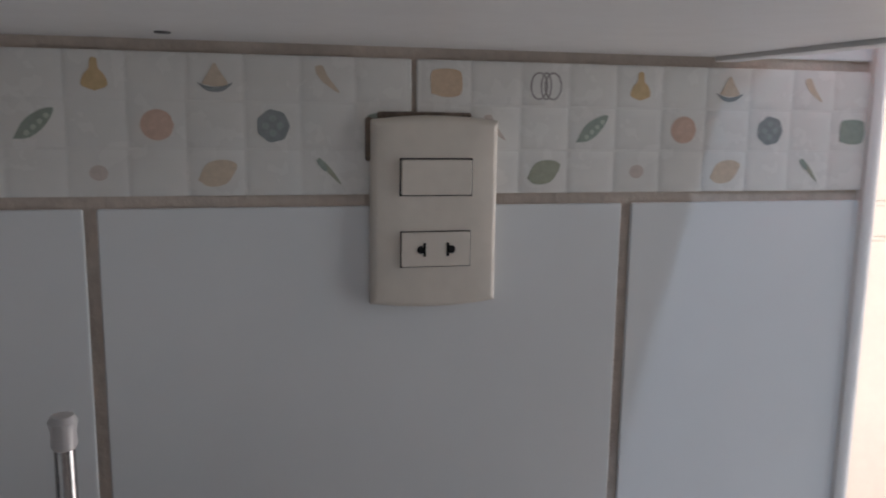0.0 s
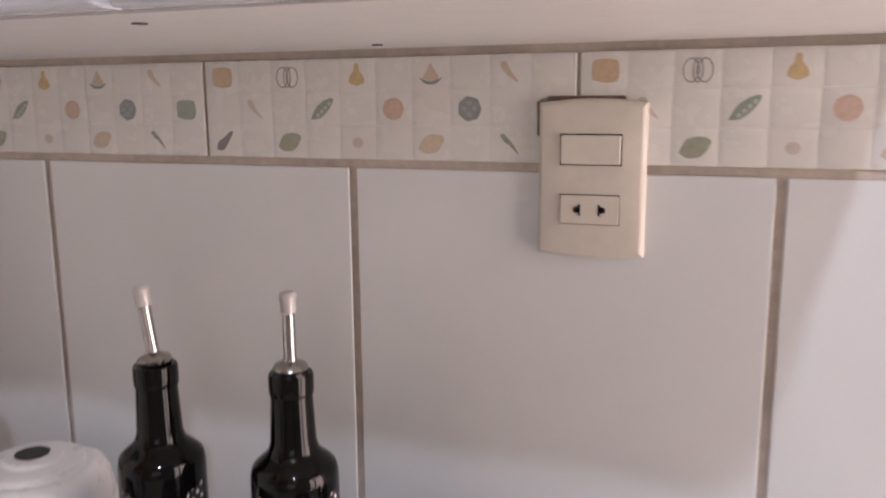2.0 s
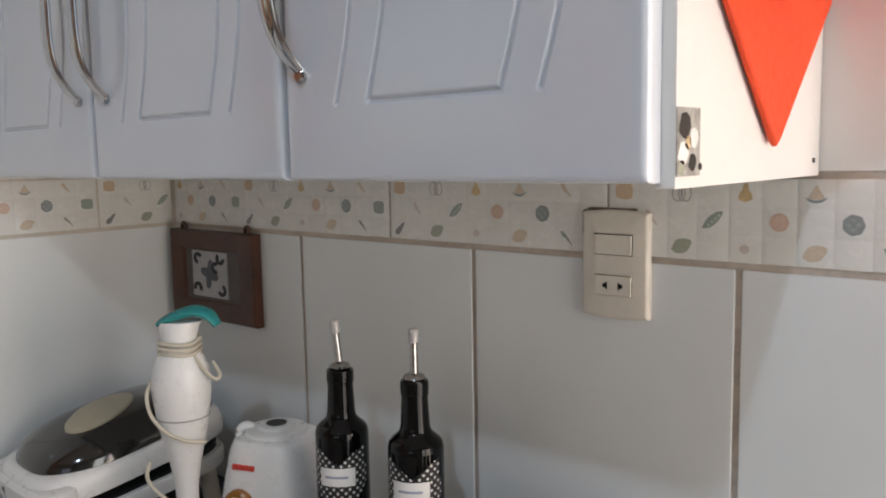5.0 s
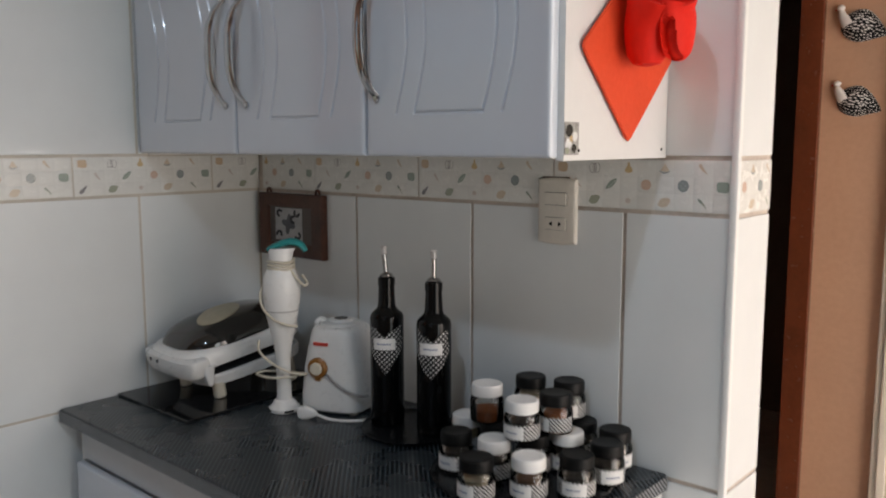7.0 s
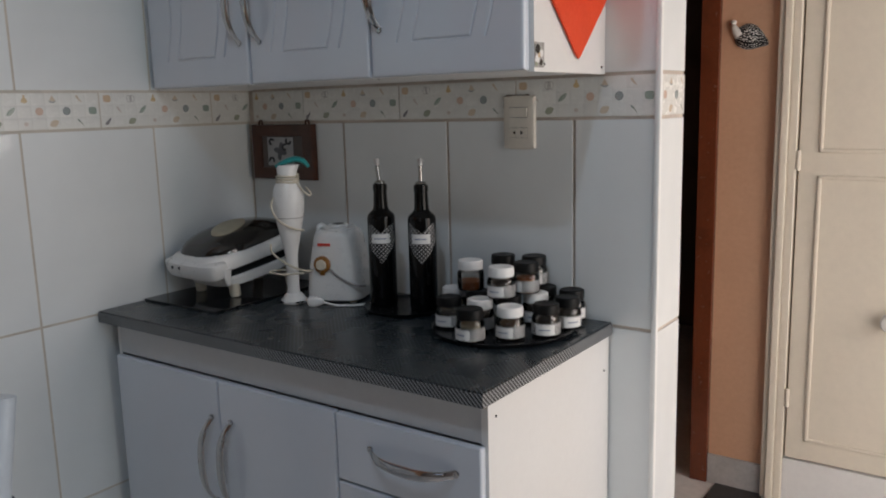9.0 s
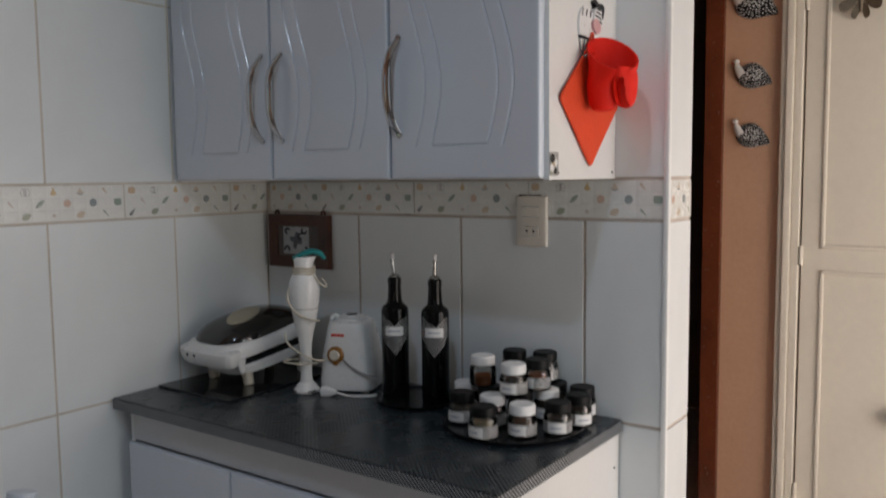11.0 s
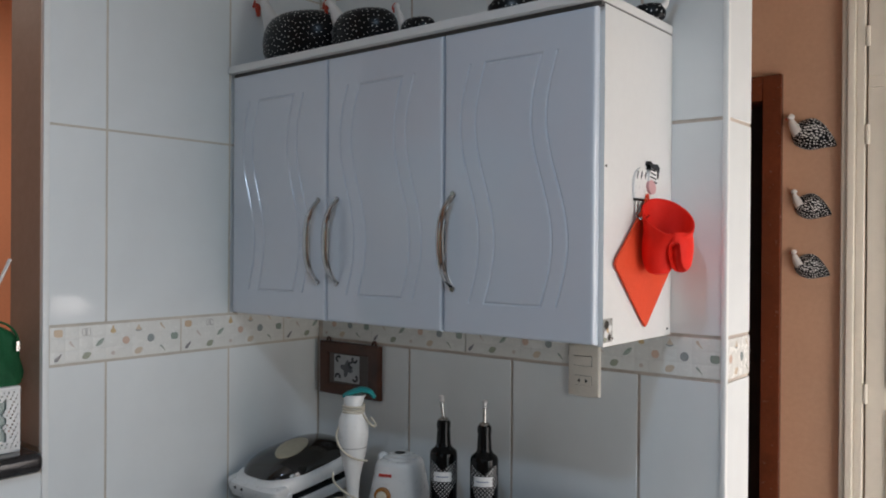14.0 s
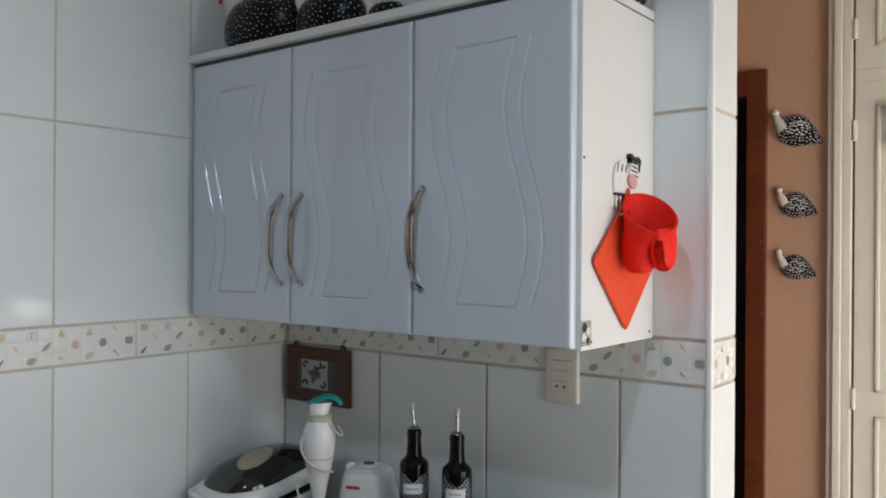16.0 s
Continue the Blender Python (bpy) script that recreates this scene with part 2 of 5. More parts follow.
# ---------------------------------------------------------------- mesh helpers


def flat_faces(me):
    """Corner normals weighted by area, so that broad faces stay flat up to their rounded edges."""
    lim = math.cos(radians(38))
    near = {}
    for f in me.polygons:
        for v in f.vertices:
            near.setdefault(v, []).append((f.normal.copy(), f.area))
    out = []
    for f in me.polygons:
        for v in f.vertices:
            t = Vector((0, 0, 0))
            for n, a in near[v]:
                if n.dot(f.normal) > lim:
                    t += n * a
            out.append(t.normalized() if t.length > 0 else f.normal.copy())
    me.normals_split_custom_set(out)


def finish(name, bm, material, smooth=True):
    me = bpy.data.meshes.new(name)
    bmesh.ops.recalc_face_normals(bm, faces=bm.faces[:])
    bm.to_mesh(me)
    bm.free()
    for m in (material if isinstance(material, (list, tuple)) else [material]):
        me.materials.append(m)
    if smooth:
        me.shade_smooth()
        me.set_sharp_from_angle(angle=radians(38))
        if len(me.polygons) < 3000:
            flat_faces(me)
    return me


def part(name, bm, material, parent=None, label="", at=None):
    ob = new(name, finish(name, bm, material) if isinstance(bm, bmesh.types.BMesh) else bm)
    if parent:
        ob.parent = parent
    if at is not None:
        ob.matrix_basis = at
    return tagged(ob, label)


def thing(name, x, y, z, label, category, group="", rz=0.0, kind=""):
    ob = new(name)
    ob.empty_display_size = 0.05
    ob.matrix_basis = pose(x, y, z, 0, 0, rz)
    return tagged(ob, label, category, group, kind)


def rbox(a, b, r=0.002, seg=2, bm=None):
    """A box from corner a to corner b with rounded edges."""
    own = bmesh.new()
    bmesh.ops.create_cube(own, size=1)
    for v in own.verts:
        v.co = Vector([(a[i] + b[i]) / 2 + v.co[i] * (b[i] - a[i]) for i in range(3)])
    if r > 0:
        r = min(r, 0.45 * min(abs(b[i] - a[i]) for i in range(3)))
        bmesh.ops.bevel(own, geom=own.edges[:], offset=r, segments=seg, profile=0.5, affect="EDGES")
    return merge(bm, own) if bm else own


def merge(bm, other):
    me = bpy.data.meshes.new("tmp")
    other.to_mesh(me)
    other.free()
    bm.from_mesh(me)
    bpy.data.meshes.remove(me)
    return bm


def loft(rings, close=True, bm=None):
    """Faces between rings of points; the ends are closed with fans."""
    bm = bm or bmesh.new()
    rows = [[bm.verts.new(p) for p in ring] for ring in rings]
    n = len(rows[0])
    for r0, r1 in zip(rows, rows[1:]):
        for i in range(n):
            bm.faces.new((r0[i], r0[(i + 1) % n], r1[(i + 1) % n], r1[i]))
    if close:
        bm.faces.new(rows[0][::-1])
        bm.faces.new(rows[-1])
    return bm


def ring(cx, cy, z, rx, ry=None, n=28, power=2.0, turn=0.0):
    """A superellipse at height z: power 2 is round, 4 and more is squarish."""
    ry = rx if ry is None else ry
    out = []
    for i in range(n):
        a = 2 * math.pi * i / n
        c, s = math.cos(a), math.sin(a)
        x = rx * math.copysign(abs(c) ** (2 / power), c)
        y = ry * math.copysign(abs(s) ** (2 / power), s)
        out.append((cx + x * math.cos(turn) - y * math.sin(turn), cy + x * math.sin(turn) + y * math.cos(turn), z))
    return out


def lathe(profile, n=28, bm=None):
    return loft([ring(0, 0, z, max(r, 1e-4), n=n) for r, z in profile], bm=bm)


def spline(points, steps=8):
    """A smooth line through the points."""
    p = [Vector(q) for q in points]
    p = [2 * p[0] - p[1]] + p + [2 * p[-1] - p[-2]]
    out = []
    for i in range(1, len(p) - 2):
        for k in range(steps):
            t = k / steps
            a, b, c, d = p[i - 1], p[i], p[i + 1], p[i + 2]
            out.append(0.5 * (2 * b + (c - a) * t + (2 * a - 5 * b + 4 * c - d) * t * t + (3 * b - a - 3 * c + d) * t ** 3))
    return out + [p[-2]]


def tube(points, r, n=10, flat=1.0, up=(0, 0, 1), bm=None):
    """A round or flattened bar along a line; r may be a function of 0..1."""
    pts = [Vector(q) for q in points]
    rings = []
    for i, q in enumerate(pts):
        d = (pts[min(i + 1, len(pts) - 1)] - pts[max(i - 1, 0)]).normalized()
        u = Vector(up)
        if abs(d.dot(u)) > 0.95:
            u = Vector((1, 0, 0))
        s = d.cross(u).normalized()
        v = s.cross(d)
        rr = r(i / (len(pts) - 1)) if callable(r) else r
        rings.append([q + rr * (math.cos(2 * math.pi * k / n) * s + flat * math.sin(2 * math.pi * k / n) * v) for k in range(n)])
    return loft(rings, bm=bm)


def plate(outline, thick, bm=None, axis="y"):
    """A flat shape (a list of 2D points) with thickness; axis tells which way it faces."""
    def put(p, h):
        return {"y": (p[0], -h, p[1]), "x": (h, p[0], p[1]), "z": (p[0], p[1], h)}[axis]
    return loft([[put(p, 0) for p in outline], [put(p, thick) for p in outline]], bm=bm)


def dotted(bm, gap, r, seed, keep=lambda p: True, long=1.0):
    """Small raised glaze dots or dashes, spread evenly over a rounded shape."""
    rng = random.Random(seed)
    bmesh.ops.recalc_face_normals(bm, faces=bm.faces[:])
    faces = [f for f in bm.faces if len(f.verts) == 4]
    weights = [f.calc_area() for f in faces]
    got = []
    for f in rng.choices(faces, weights, k=9000):
        a, b, c, d = [v.co for v in f.verts]
        u, v = rng.random(), rng.random()
        p = (a * (1 - u) + b * u) * (1 - v) + (d * (1 - u) + c * u) * v
        if keep(p) and all((p - q).length > gap for q, _ in got):
            got.append((p, f.normal.copy()))
    out = bmesh.new()
    for p, n in got:
        s = n.cross(Vector((0.3, 0.2, 0.9))).normalized()
        t = n.cross(s)
        k = r * rng.uniform(0.85, 1.15)
        loft([[p + h * n + w * k * (long * math.cos(i * math.pi / 4) * s + math.sin(i * math.pi / 4) * t) for i in range(8)] for h, w in ((-0.0008, 1.05), (0.0005, 1.0), (0.0009, 0.6))], bm=out)
    return out


def bent(r, a0, a1, z0, z1, nu=14, nv=6, keep=None, thick=0.0005):
    """A thin curved patch on a cylinder with metre UVs; keep(u, v) with u, v in 0..1 tells which cells stay."""
    bm = bmesh.new()
    uvl = bm.loops.layers.uv.new("UVMap")
    grid = {}
    for i in range(nu + 1):
        for j in range(nv + 1):
            a, z = a0 + (a1 - a0) * i / nu, z0 + (z1 - z0) * j / nv
            grid[i, j] = bm.verts.new(((r + thick) * math.cos(a), (r + thick) * math.sin(a), z))
    for i in range(nu):
        for j in range(nv):
            if keep and not keep((i + 0.5) / nu, (j + 0.5) / nv):
                continue
            ks = ((i, j), (i + 1, j), (i + 1, j + 1), (i, j + 1))
            f = bm.faces.new([grid[k] for k in ks])
            for l, k in zip(f.loops, ks):
                l[uvl].uv = (r * (a0 + (a1 - a0) * k[0] / nu), z0 + (z1 - z0) * k[1] / nv)
    for v in [v for v in bm.verts if not v.link_faces]:
        bm.verts.remove(v)
    return bm


# ---------------------------------------------------------------- the setting
WT = 0.15                                   # wall thickness
def structure(name, a, b, material, label="", r=0.0):
    return tagged(part(name, rbox(a, b, r), material), label, "", "", "structure")


structure("floor", (-2.6, -3.2, FL - 0.1), (3.3, 3.2, FL), M_FLOOR, "pale ceramic floor of kitchen and hall")
structure("ceiling", (-2.6, -3.2, CEIL), (3.3, 3.2, CEIL + 0.1), M_CEIL, "plain white painted ceiling")
XL, XR = -0.032, 1.203                      # left wall face, end of the back wall
YE = -0.815                                 # end of the left wall at the hatch
B = 0.0035                                  # tile thickness
wall_back = structure("wall_back", (XL - 0.17, B, FL), (XR - B, WT - B, CEIL), M_GROUT, "white tiled kitchen wall with brown grout")
wall_left = structure("wall_left", (XL - 0.17, YE, FL), (XL - 0.0010, B, CEIL), M_GROUTL, "white tiled wall beside the serving hatch")
wall_hatch = structure("wall_hatch", (XL - 0.17, -2.3, FL), (XL - 0.0010, YE, 1.119), M_GROUTL, "low tiled wall under the serving hatch")
structure("wall_left_end", (XL - 0.17, -3.1, FL), (XL, -2.3, CEIL), M_SALMON)
structure("wall_left_head", (XL - 0.17, -2.3, 2.45), (XL, YE, CEIL), M_SALMON)
tagged(part("trim", rbox((XL - 0.168, YE - 0.008, 1.168), (XL - 0.001, YE, CEIL), 0.002), mat("jamb_paint", (0.33, 0.225, 0.17), 0.6, var=0.05)), "brown-grey painted jamb of the serving hatch", "", "", "structure")
tagged(part("trim", rbox((XL - 0.012, YE - 0.012, FL), (XL + 0.004, YE + 0.004, CEIL), 0.003), M_EDGE), "white corner bead on the hatch edge", "", "", "structure")
tagged(part("trim", rbox((XR - 0.010, -0.004, FL), (XR + 0.003, 0.010, CEIL), 0.004), M_EDGE), "white corner bead on the wall end", "", "", "structure")
# rooms around: hall, dim room behind the doorway, dining room behind the hatch, walls behind the camera
HY = 1.06
DX0, DX1, DZ = 0.12, 0.945, 2.14
structure("wall_hall", (DX1, HY, FL), (2.9, HY + WT, CEIL), M_SALMON, "salmon painted hall wall")
structure("wall_hall_left", (-0.6, HY, FL), (DX0, HY + WT, CEIL), M_SALMON)
structure("wall_hall_head", (DX0, HY, DZ), (DX1, HY + WT, CEIL), M_SALMON)
structure("wall_hall_side", (-0.7, WT, FL), (-0.6, HY + WT, CEIL), M_SALMON)
structure("wall_hall_rear", (-0.6, WT - B, FL), (XR - B - 0.05, WT + 0.004, CEIL), M_SALMON)
# walls coloured dark to stand in for the room's lack of light
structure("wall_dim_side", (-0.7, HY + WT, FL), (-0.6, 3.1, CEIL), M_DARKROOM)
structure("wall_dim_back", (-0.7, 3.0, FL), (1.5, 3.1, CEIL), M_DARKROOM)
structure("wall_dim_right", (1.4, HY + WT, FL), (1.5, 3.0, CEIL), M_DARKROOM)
structure("wall_dining_back", (-2.6, 0.3, FL), (-0.7, 0.4, CEIL), M_ORANGE, "orange painted dining room wall")
structure("wall_dining_side", (-2.6, -3.1, FL), (-2.5, 0.3, CEIL), M_ORANGE, "orange painted dining room wall")
structure("wall_dining_near", (-0.70, WT, FL), (XL - 0.17, 0.4, CEIL), M_ORANGE)
for name, y0, y1, z0, z1 in (("wall_right_a", -3.1, -0.98, FL, CEIL), ("wall_right_b", 0.76, HY, FL, CEIL), ("wall_right_c", -0.42, 0.76, 2.18, CEIL),
                             ("wall_right_d", -0.45, -0.42, FL, CEIL), ("wall_right_e", -0.98, -0.45, 2.18, CEIL)):
    structure(name, (2.74, y0, z0), (2.9, y1, z1), M_REST)
for name, x0, x1, z0, z1 in (("wall_rear_a", -2.6, -2.25, FL, CEIL), ("wall_rear_b", -0.95, 1.28, FL, CEIL), ("wall_rear_c", 2.52, 2.9, FL, CEIL), ("wall_rear_d", -2.25, -0.95, FL, 1.1),
                             ("wall_rear_e", -2.25, -0.95, 2.3, CEIL), ("wall_rear_f", 1.28, 2.52, FL, 1.15), ("wall_rear_g", 1.28, 2.52, 2.29, CEIL)):
    structure(name, (x0, -3.2, z0), (x1, -3.05, z1), M_REST)
# doorway frame in the hall
door_frame = tagged(new("door_1"), "dark mahogany door frame of a dim doorway", "", "", "structure")
part("jamb", rbox((DX1 - 0.005, HY - 0.018, FL), (DX1 + 0.055, HY + WT, DZ + 0.05), 0.004), M_WOOD, door_frame)
part("jamb", rbox((DX0 - 0.055, HY - 0.018, FL), (DX0 + 0.005, HY + WT, DZ + 0.05), 0.004), M_WOOD, door_frame)
part("lintel", rbox((DX0 + 0.005, HY - 0.017, DZ - 0.03), (DX1 - 0.005, HY + WT, DZ + 0.05), 0.004), M_WOOD, door_frame)
part("stop", rbox((DX1 - 0.022, HY + 0.05, FL), (DX1 - 0.005, HY + 0.09, DZ - 0.03), 0.003), M_WOOD, door_frame)
tagged(part("baseboard", rbox((DX1 + 0.055, HY - 0.012, FL), (1.180, HY, FL + 0.105), 0.003), M_STONE), "grey stone skirting in the hall", "", "", "structure")
tagged(part("threshold", rbox((1.03, 0.62, FL + 0.001), (1.19, HY - 0.013, FL + 0.006), 0.002), M_GRANITE), "black stone inlay strip in the hall floor", "", "", "structure")

# ---------------------------------------------------------------- upper wall cabinet
CX0, CX1, CZ0, CZ1 = -0.022, 1.083, 1.441, 2.084
DOORS = [(-0.018, 0.346), (0.352, 0.708), (0.714, 1.073)]
FY = -0.325


def bow(length, rise, r, flat=0.55, upright=True):
    """A bow handle: flattened bar that swells in the middle, on two feet."""
    pts = []
    for k in range(25):
        t = k / 24
        s = (t - 0.5) * length
        out = rise * (1 - (2 * t - 1) ** 4)
        pts.append((0.006 - 0.012 * math.cos(math.pi * (t - 0.5)), -out, s) if upright else (s, -out, 0.010 * math.cos(math.pi * (t - 0.5)) * -1 + 0.006))
    bm = tube(pts, lambda t: r * (0.75 + 0.55 * math.sin(math.pi * t)), n=12, flat=flat, up=(0, -1, 0))
    for s in (-length / 2, length / 2):
        q = lathe([(0.006, 0), (0.007, 0.004), (0.005, 0.006)], n=14)
        q.transform(Matrix.Translation((0.006, 0, s) if upright else (s, 0, 0.006)) @ pose(0, 0, 0, 90))
        merge(bm, q)
    return bm


H_UP = finish("handle", bow(0.200, 0.030, 0.0090, 0.36), M_CHROME)
H_SIDE = finish("handle", bow(0.200, 0.030, 0.0090, 0.36, upright=False), M_CHROME)


def wavy_door(width, z0, z1, thick=0.018):
    """Door front with routed grooves: two wavy pairs, and short level lines between the inner ones."""
    h = z1 - z0
    k = width / 0.36
    lines = [0.068 * k, 0.107 * k, 0.243 * k, 0.278 * k]
    zt, zb = h - 0.073, 0.067

    def bend(z):
        return -0.0245 * math.sin(2 * math.pi * (zt - z) / (zt - zb))

    def slide(u, z):
        """Columns follow the waves, fading out towards the door's edges."""
        s = min(1.0, (u - 0.006) / (lines[0] - 0.016), (width - 0.006 - u) / (width - lines[3] - 0.016))
        return u + (bend(z) * max(0.0, s) if zb < z < zt else 0.0)

    def depth(u, z):
        d = 1.0
        over = max(zb - z, z - zt, 0.0)
        for q in lines:
            d = min(d, math.hypot(u - q, over))
        if lines[1] <= u <= lines[2]:
            d = min(d, abs(z - zt), abs(z - zb))
        e = min(u, width - u, z, h - z)
        return (0.0017 + 0.0017 * math.cos(math.pi * d / 0.0038) if d < 0.0038 else 0) + (0.006 * (1 - math.sqrt(max(0, 1 - ((0.006 - e) / 0.006) ** 2))) if e < 0.006 else 0)
    fine = [0.00045 * i for i in range(-11, 12)]
    rimline = [0, 0.0012, 0.003, 0.006]
    xs = sorted({*rimline, *[width - q for q in rimline], *[0.006 + (width - 0.012) * i / 60 for i in range(1, 60)], *[q + o for q in lines for o in fine]})
    zs = sorted({*rimline, *[h - q for q in rimline], *[0.006 + (h - 0.012) * i / 110 for i in range(1, 110)], *[c + o for c in (zt, zb) for o in fine[::2]]})
    bm = bmesh.new()
    rows = [[bm.verts.new((slide(x, z), depth(x, z), z)) for x in xs] for z in zs]
    for r0, r1 in zip(rows, rows[1:]):
        for i in range(len(xs) - 1):
            bm.faces.new((r0[i], r0[i + 1], r1[i + 1], r1[i]))
    rim = [*rows[0], *[r[-1] for r in rows[1:-1]], *rows[-1][::-1], *[r[0] for r in rows[1:-1]][::-1]]
    back = [bm.verts.new((v.co.x, thick, v.co.z)) for v in rim]
    n = len(rim)
    for i in range(n):
        bm.faces.new((rim[i], back[i], back[(i + 1) % n], rim[(i + 1) % n]))
    bm.faces.new(back)
    return bm


cab = thing("wall_cabinet", 0, 0, 0, "grey-white three-door wall cabinet with wavy routed doors and chrome handles", "cabinet")
for a, b, nm in (((CX0, FY + 0.0186, CZ0), (CX0 + 0.015, -0.001, CZ1), "side_panel"), ((CX1 - 0.015, FY + 0.0186, CZ0), (CX1, -0.001, CZ1), "side_panel"),
                 ((CX0 + 0.015, FY + 0.024, CZ0 + 0.003), (CX1 - 0.015, -0.001, CZ0 + 0.018), "bottom_panel"), ((CX0 + 0.015, -0.006, CZ0 + 0.018), (CX1 - 0.015, -0.001, CZ1), "back_panel"),
                 ((0.342, FY + 0.03, CZ0 + 0.018), (0.357, -0.006, CZ1), "divider"), ((0.703, FY + 0.03, CZ0 + 0.018), (0.718, -0.006, CZ1), "divider")):
    part(nm, rbox(a, b, 0.001), M_CARC, cab, "white melamine panel")
part("top_board", rbox((CX0 - 0.004, FY - 0.012, CZ1 + 0.003), (CX1 + 0.001, -0.001, CZ1 + 0.022), 0.003), M_CARC, cab, "white top board with a rounded edge")
# the strip's dark colour supplies the shade below the top board
part("gap_strip", rbox((CX0 + 0.001, FY + 0.006, CZ1 - 0.0055), (CX1 - 0.001, -0.002, CZ1 + 0.003), 0.0), M_DARKGAP, cab, "dark strip standing for the shade under the top board")
for i, (x0, x1) in enumerate(DOORS):
    d = part("door", wavy_door(x1 - x0, CZ0 + 0.004, CZ1 - 0.006), M_DOOR, cab, "glossy grey-blue foil door with wavy grooves", pose(x0, FY, CZ0 + 0.004))
    hx = (0.316, 0.382, 0.734)[i] - x0
    part("handle", H_UP, None, d, "chrome bow handle", pose(hx, 0, 1.638 - CZ0 - 0.004))
for y, z in ((-0.27, CZ0 + 0.014), (-0.02, CZ0 + 0.014), (-0.30, CZ0 + 0.34)):
    q = lathe([(0.0025, 0), (0.0025, 0.0012)], n=10)
    q.transform(pose(CX1, y, z, 0, 90))
    part("screw_cap", q, M_BLACK, cab)
# dark discs coloured in for the shade inside open holes
for x, y in ((0.68, -0.262), (0.28, -0.27), (0.72, -0.05)):
    q = lathe([(0.0042, -0.0008), (0.0042, 0)], n=12)
    q.transform(pose(x, y, CZ0 + 0.003))
    part("screw_hole", q, M_DARKGAP, cab)
sticker = thing("sticker", 0, 0, 0, "small colourful picture sticker on the cabinet side", "sticker")
part("paper", rbox((CX1, -0.306, 1.449), (CX1 + 0.0006, -0.270, 1.494), 0.0), mat("sticker_print", (0.42, 0.41, 0.38), 0.5, var=0.35, scale=70, fine=260, col2=(0.16, 0.15, 0.14)), sticker)
for k, (y, z, r, m) in enumerate(((-0.294, 1.482, 0.009, M_BLACK), (-0.280, 1.474, 0.007, M_LABEL), (-0.296, 1.464, 0.008, M_LABEL), (-0.282, 1.458, 0.006, M_BLACK), (-0.289, 1.471, 0.005, INKS["yellow"]), (-0.299, 1.455, 0.005, INKS["olive"]))):
    q = plate([(r * math.cos(a * 0.7) * (1 + 0.3 * math.sin(3 * a)), r * math.sin(a * 0.7)) for a in range(9)], 0.0003, axis="x")
    q.transform(Matrix.Translation((CX1 + 0.0006, y, z)))
    part("patch", q, m, sticker)

# ---------------------------------------------------------------- base cabinet and worktop
WZ = 0.905
base = thing("base_cabinet", 0, 0, 0, "white melamine base cabinet with two doors and drawers", "cabinet")
for a, b, nm in (((-0.004, -0.50, FL), (0.011, -0.004, WZ - 0.03), "side_panel"), ((1.083, -0.505, FL), (1.098, -0.004, WZ - 0.03), "side_panel"),
                 ((0.011, -0.49, FL + 0.09), (1.083, -0.010, FL + 0.105), "bottom_panel"), ((0.011, -0.010, FL + 0.105), (1.083, -0.004, WZ - 0.03), "back_panel"),
                 ((0.011, -0.45, FL), (1.083, -0.43, FL + 0.09), "plinth")):
    part(nm, rbox(a, b, 0.001), M_CARC, base, "white melamine panel")
part("top_rail", rbox((0.011, -0.503, 0.798), (1.083, -0.488, WZ - 0.03), 0.001), mat("rail_foil", (0.56, 0.56, 0.56), 0.4, var=0.04), base)
for i, (x0, x1) in enumerate(((0.012, 0.392), (0.396, 0.746))):
    d = part("door", rbox((0, 0, 0), (x1 - x0, 0.018, 0.628), 0.005, 3), M_DOOR, base, "grey-blue foil door", pose(x0, -0.521, FL + 0.098))
    part("handle", H_UP, None, d, "chrome bow handle", pose((0.364, 0.428)[i] - x0, 0, 0.607 - FL - 0.098))
for k, (z0, z1) in enumerate(((0.655, 0.796), (0.462, 0.651), (0.168, 0.458))):
    d = part("drawer", rbox((0, 0, 0), (1.092 - 0.750, 0.018, z1 - z0), 0.005, 3), M_DOOR, base, "grey-blue foil drawer front", pose(0.750, -0.521, z0))
    part("handle", H_SIDE, None, d, "chrome bow handle", pose(0.190, 0, 0.55 * (z1 - z0)))
for y, z in ((-0.03, 0.80), (-0.48, 0.845)):
    q = lathe([(0.0025, 0), (0.0025, 0.0012)], n=10)
    q.transform(pose(1.098, y, z, 0, 90))
    part("screw_cap", q, M_BLACK, base)
worktop = thing("worktop", 0, 0, 0, "black worktop covered in fine diagonal striped foil", "worktop")
part("slab", rbox((XL + 0.004, -0.532, WZ - 0.028), (1.104, -0.002, WZ), 0.003), M_TOP, worktop)
part("edge_band", rbox((XL + 0.005, -0.5345, WZ - 0.028), (1.1045, -0.5325, WZ - 0.003), 0.0008), M_TOPEDGE, worktop, "diagonal black and white edge foil")
part("edge_band", rbox((1.1045, -0.5345, WZ - 0.028), (1.1065, -0.003, WZ - 0.003), 0.0008), M_TOPEDGE, worktop, "diagonal black and white edge foil")

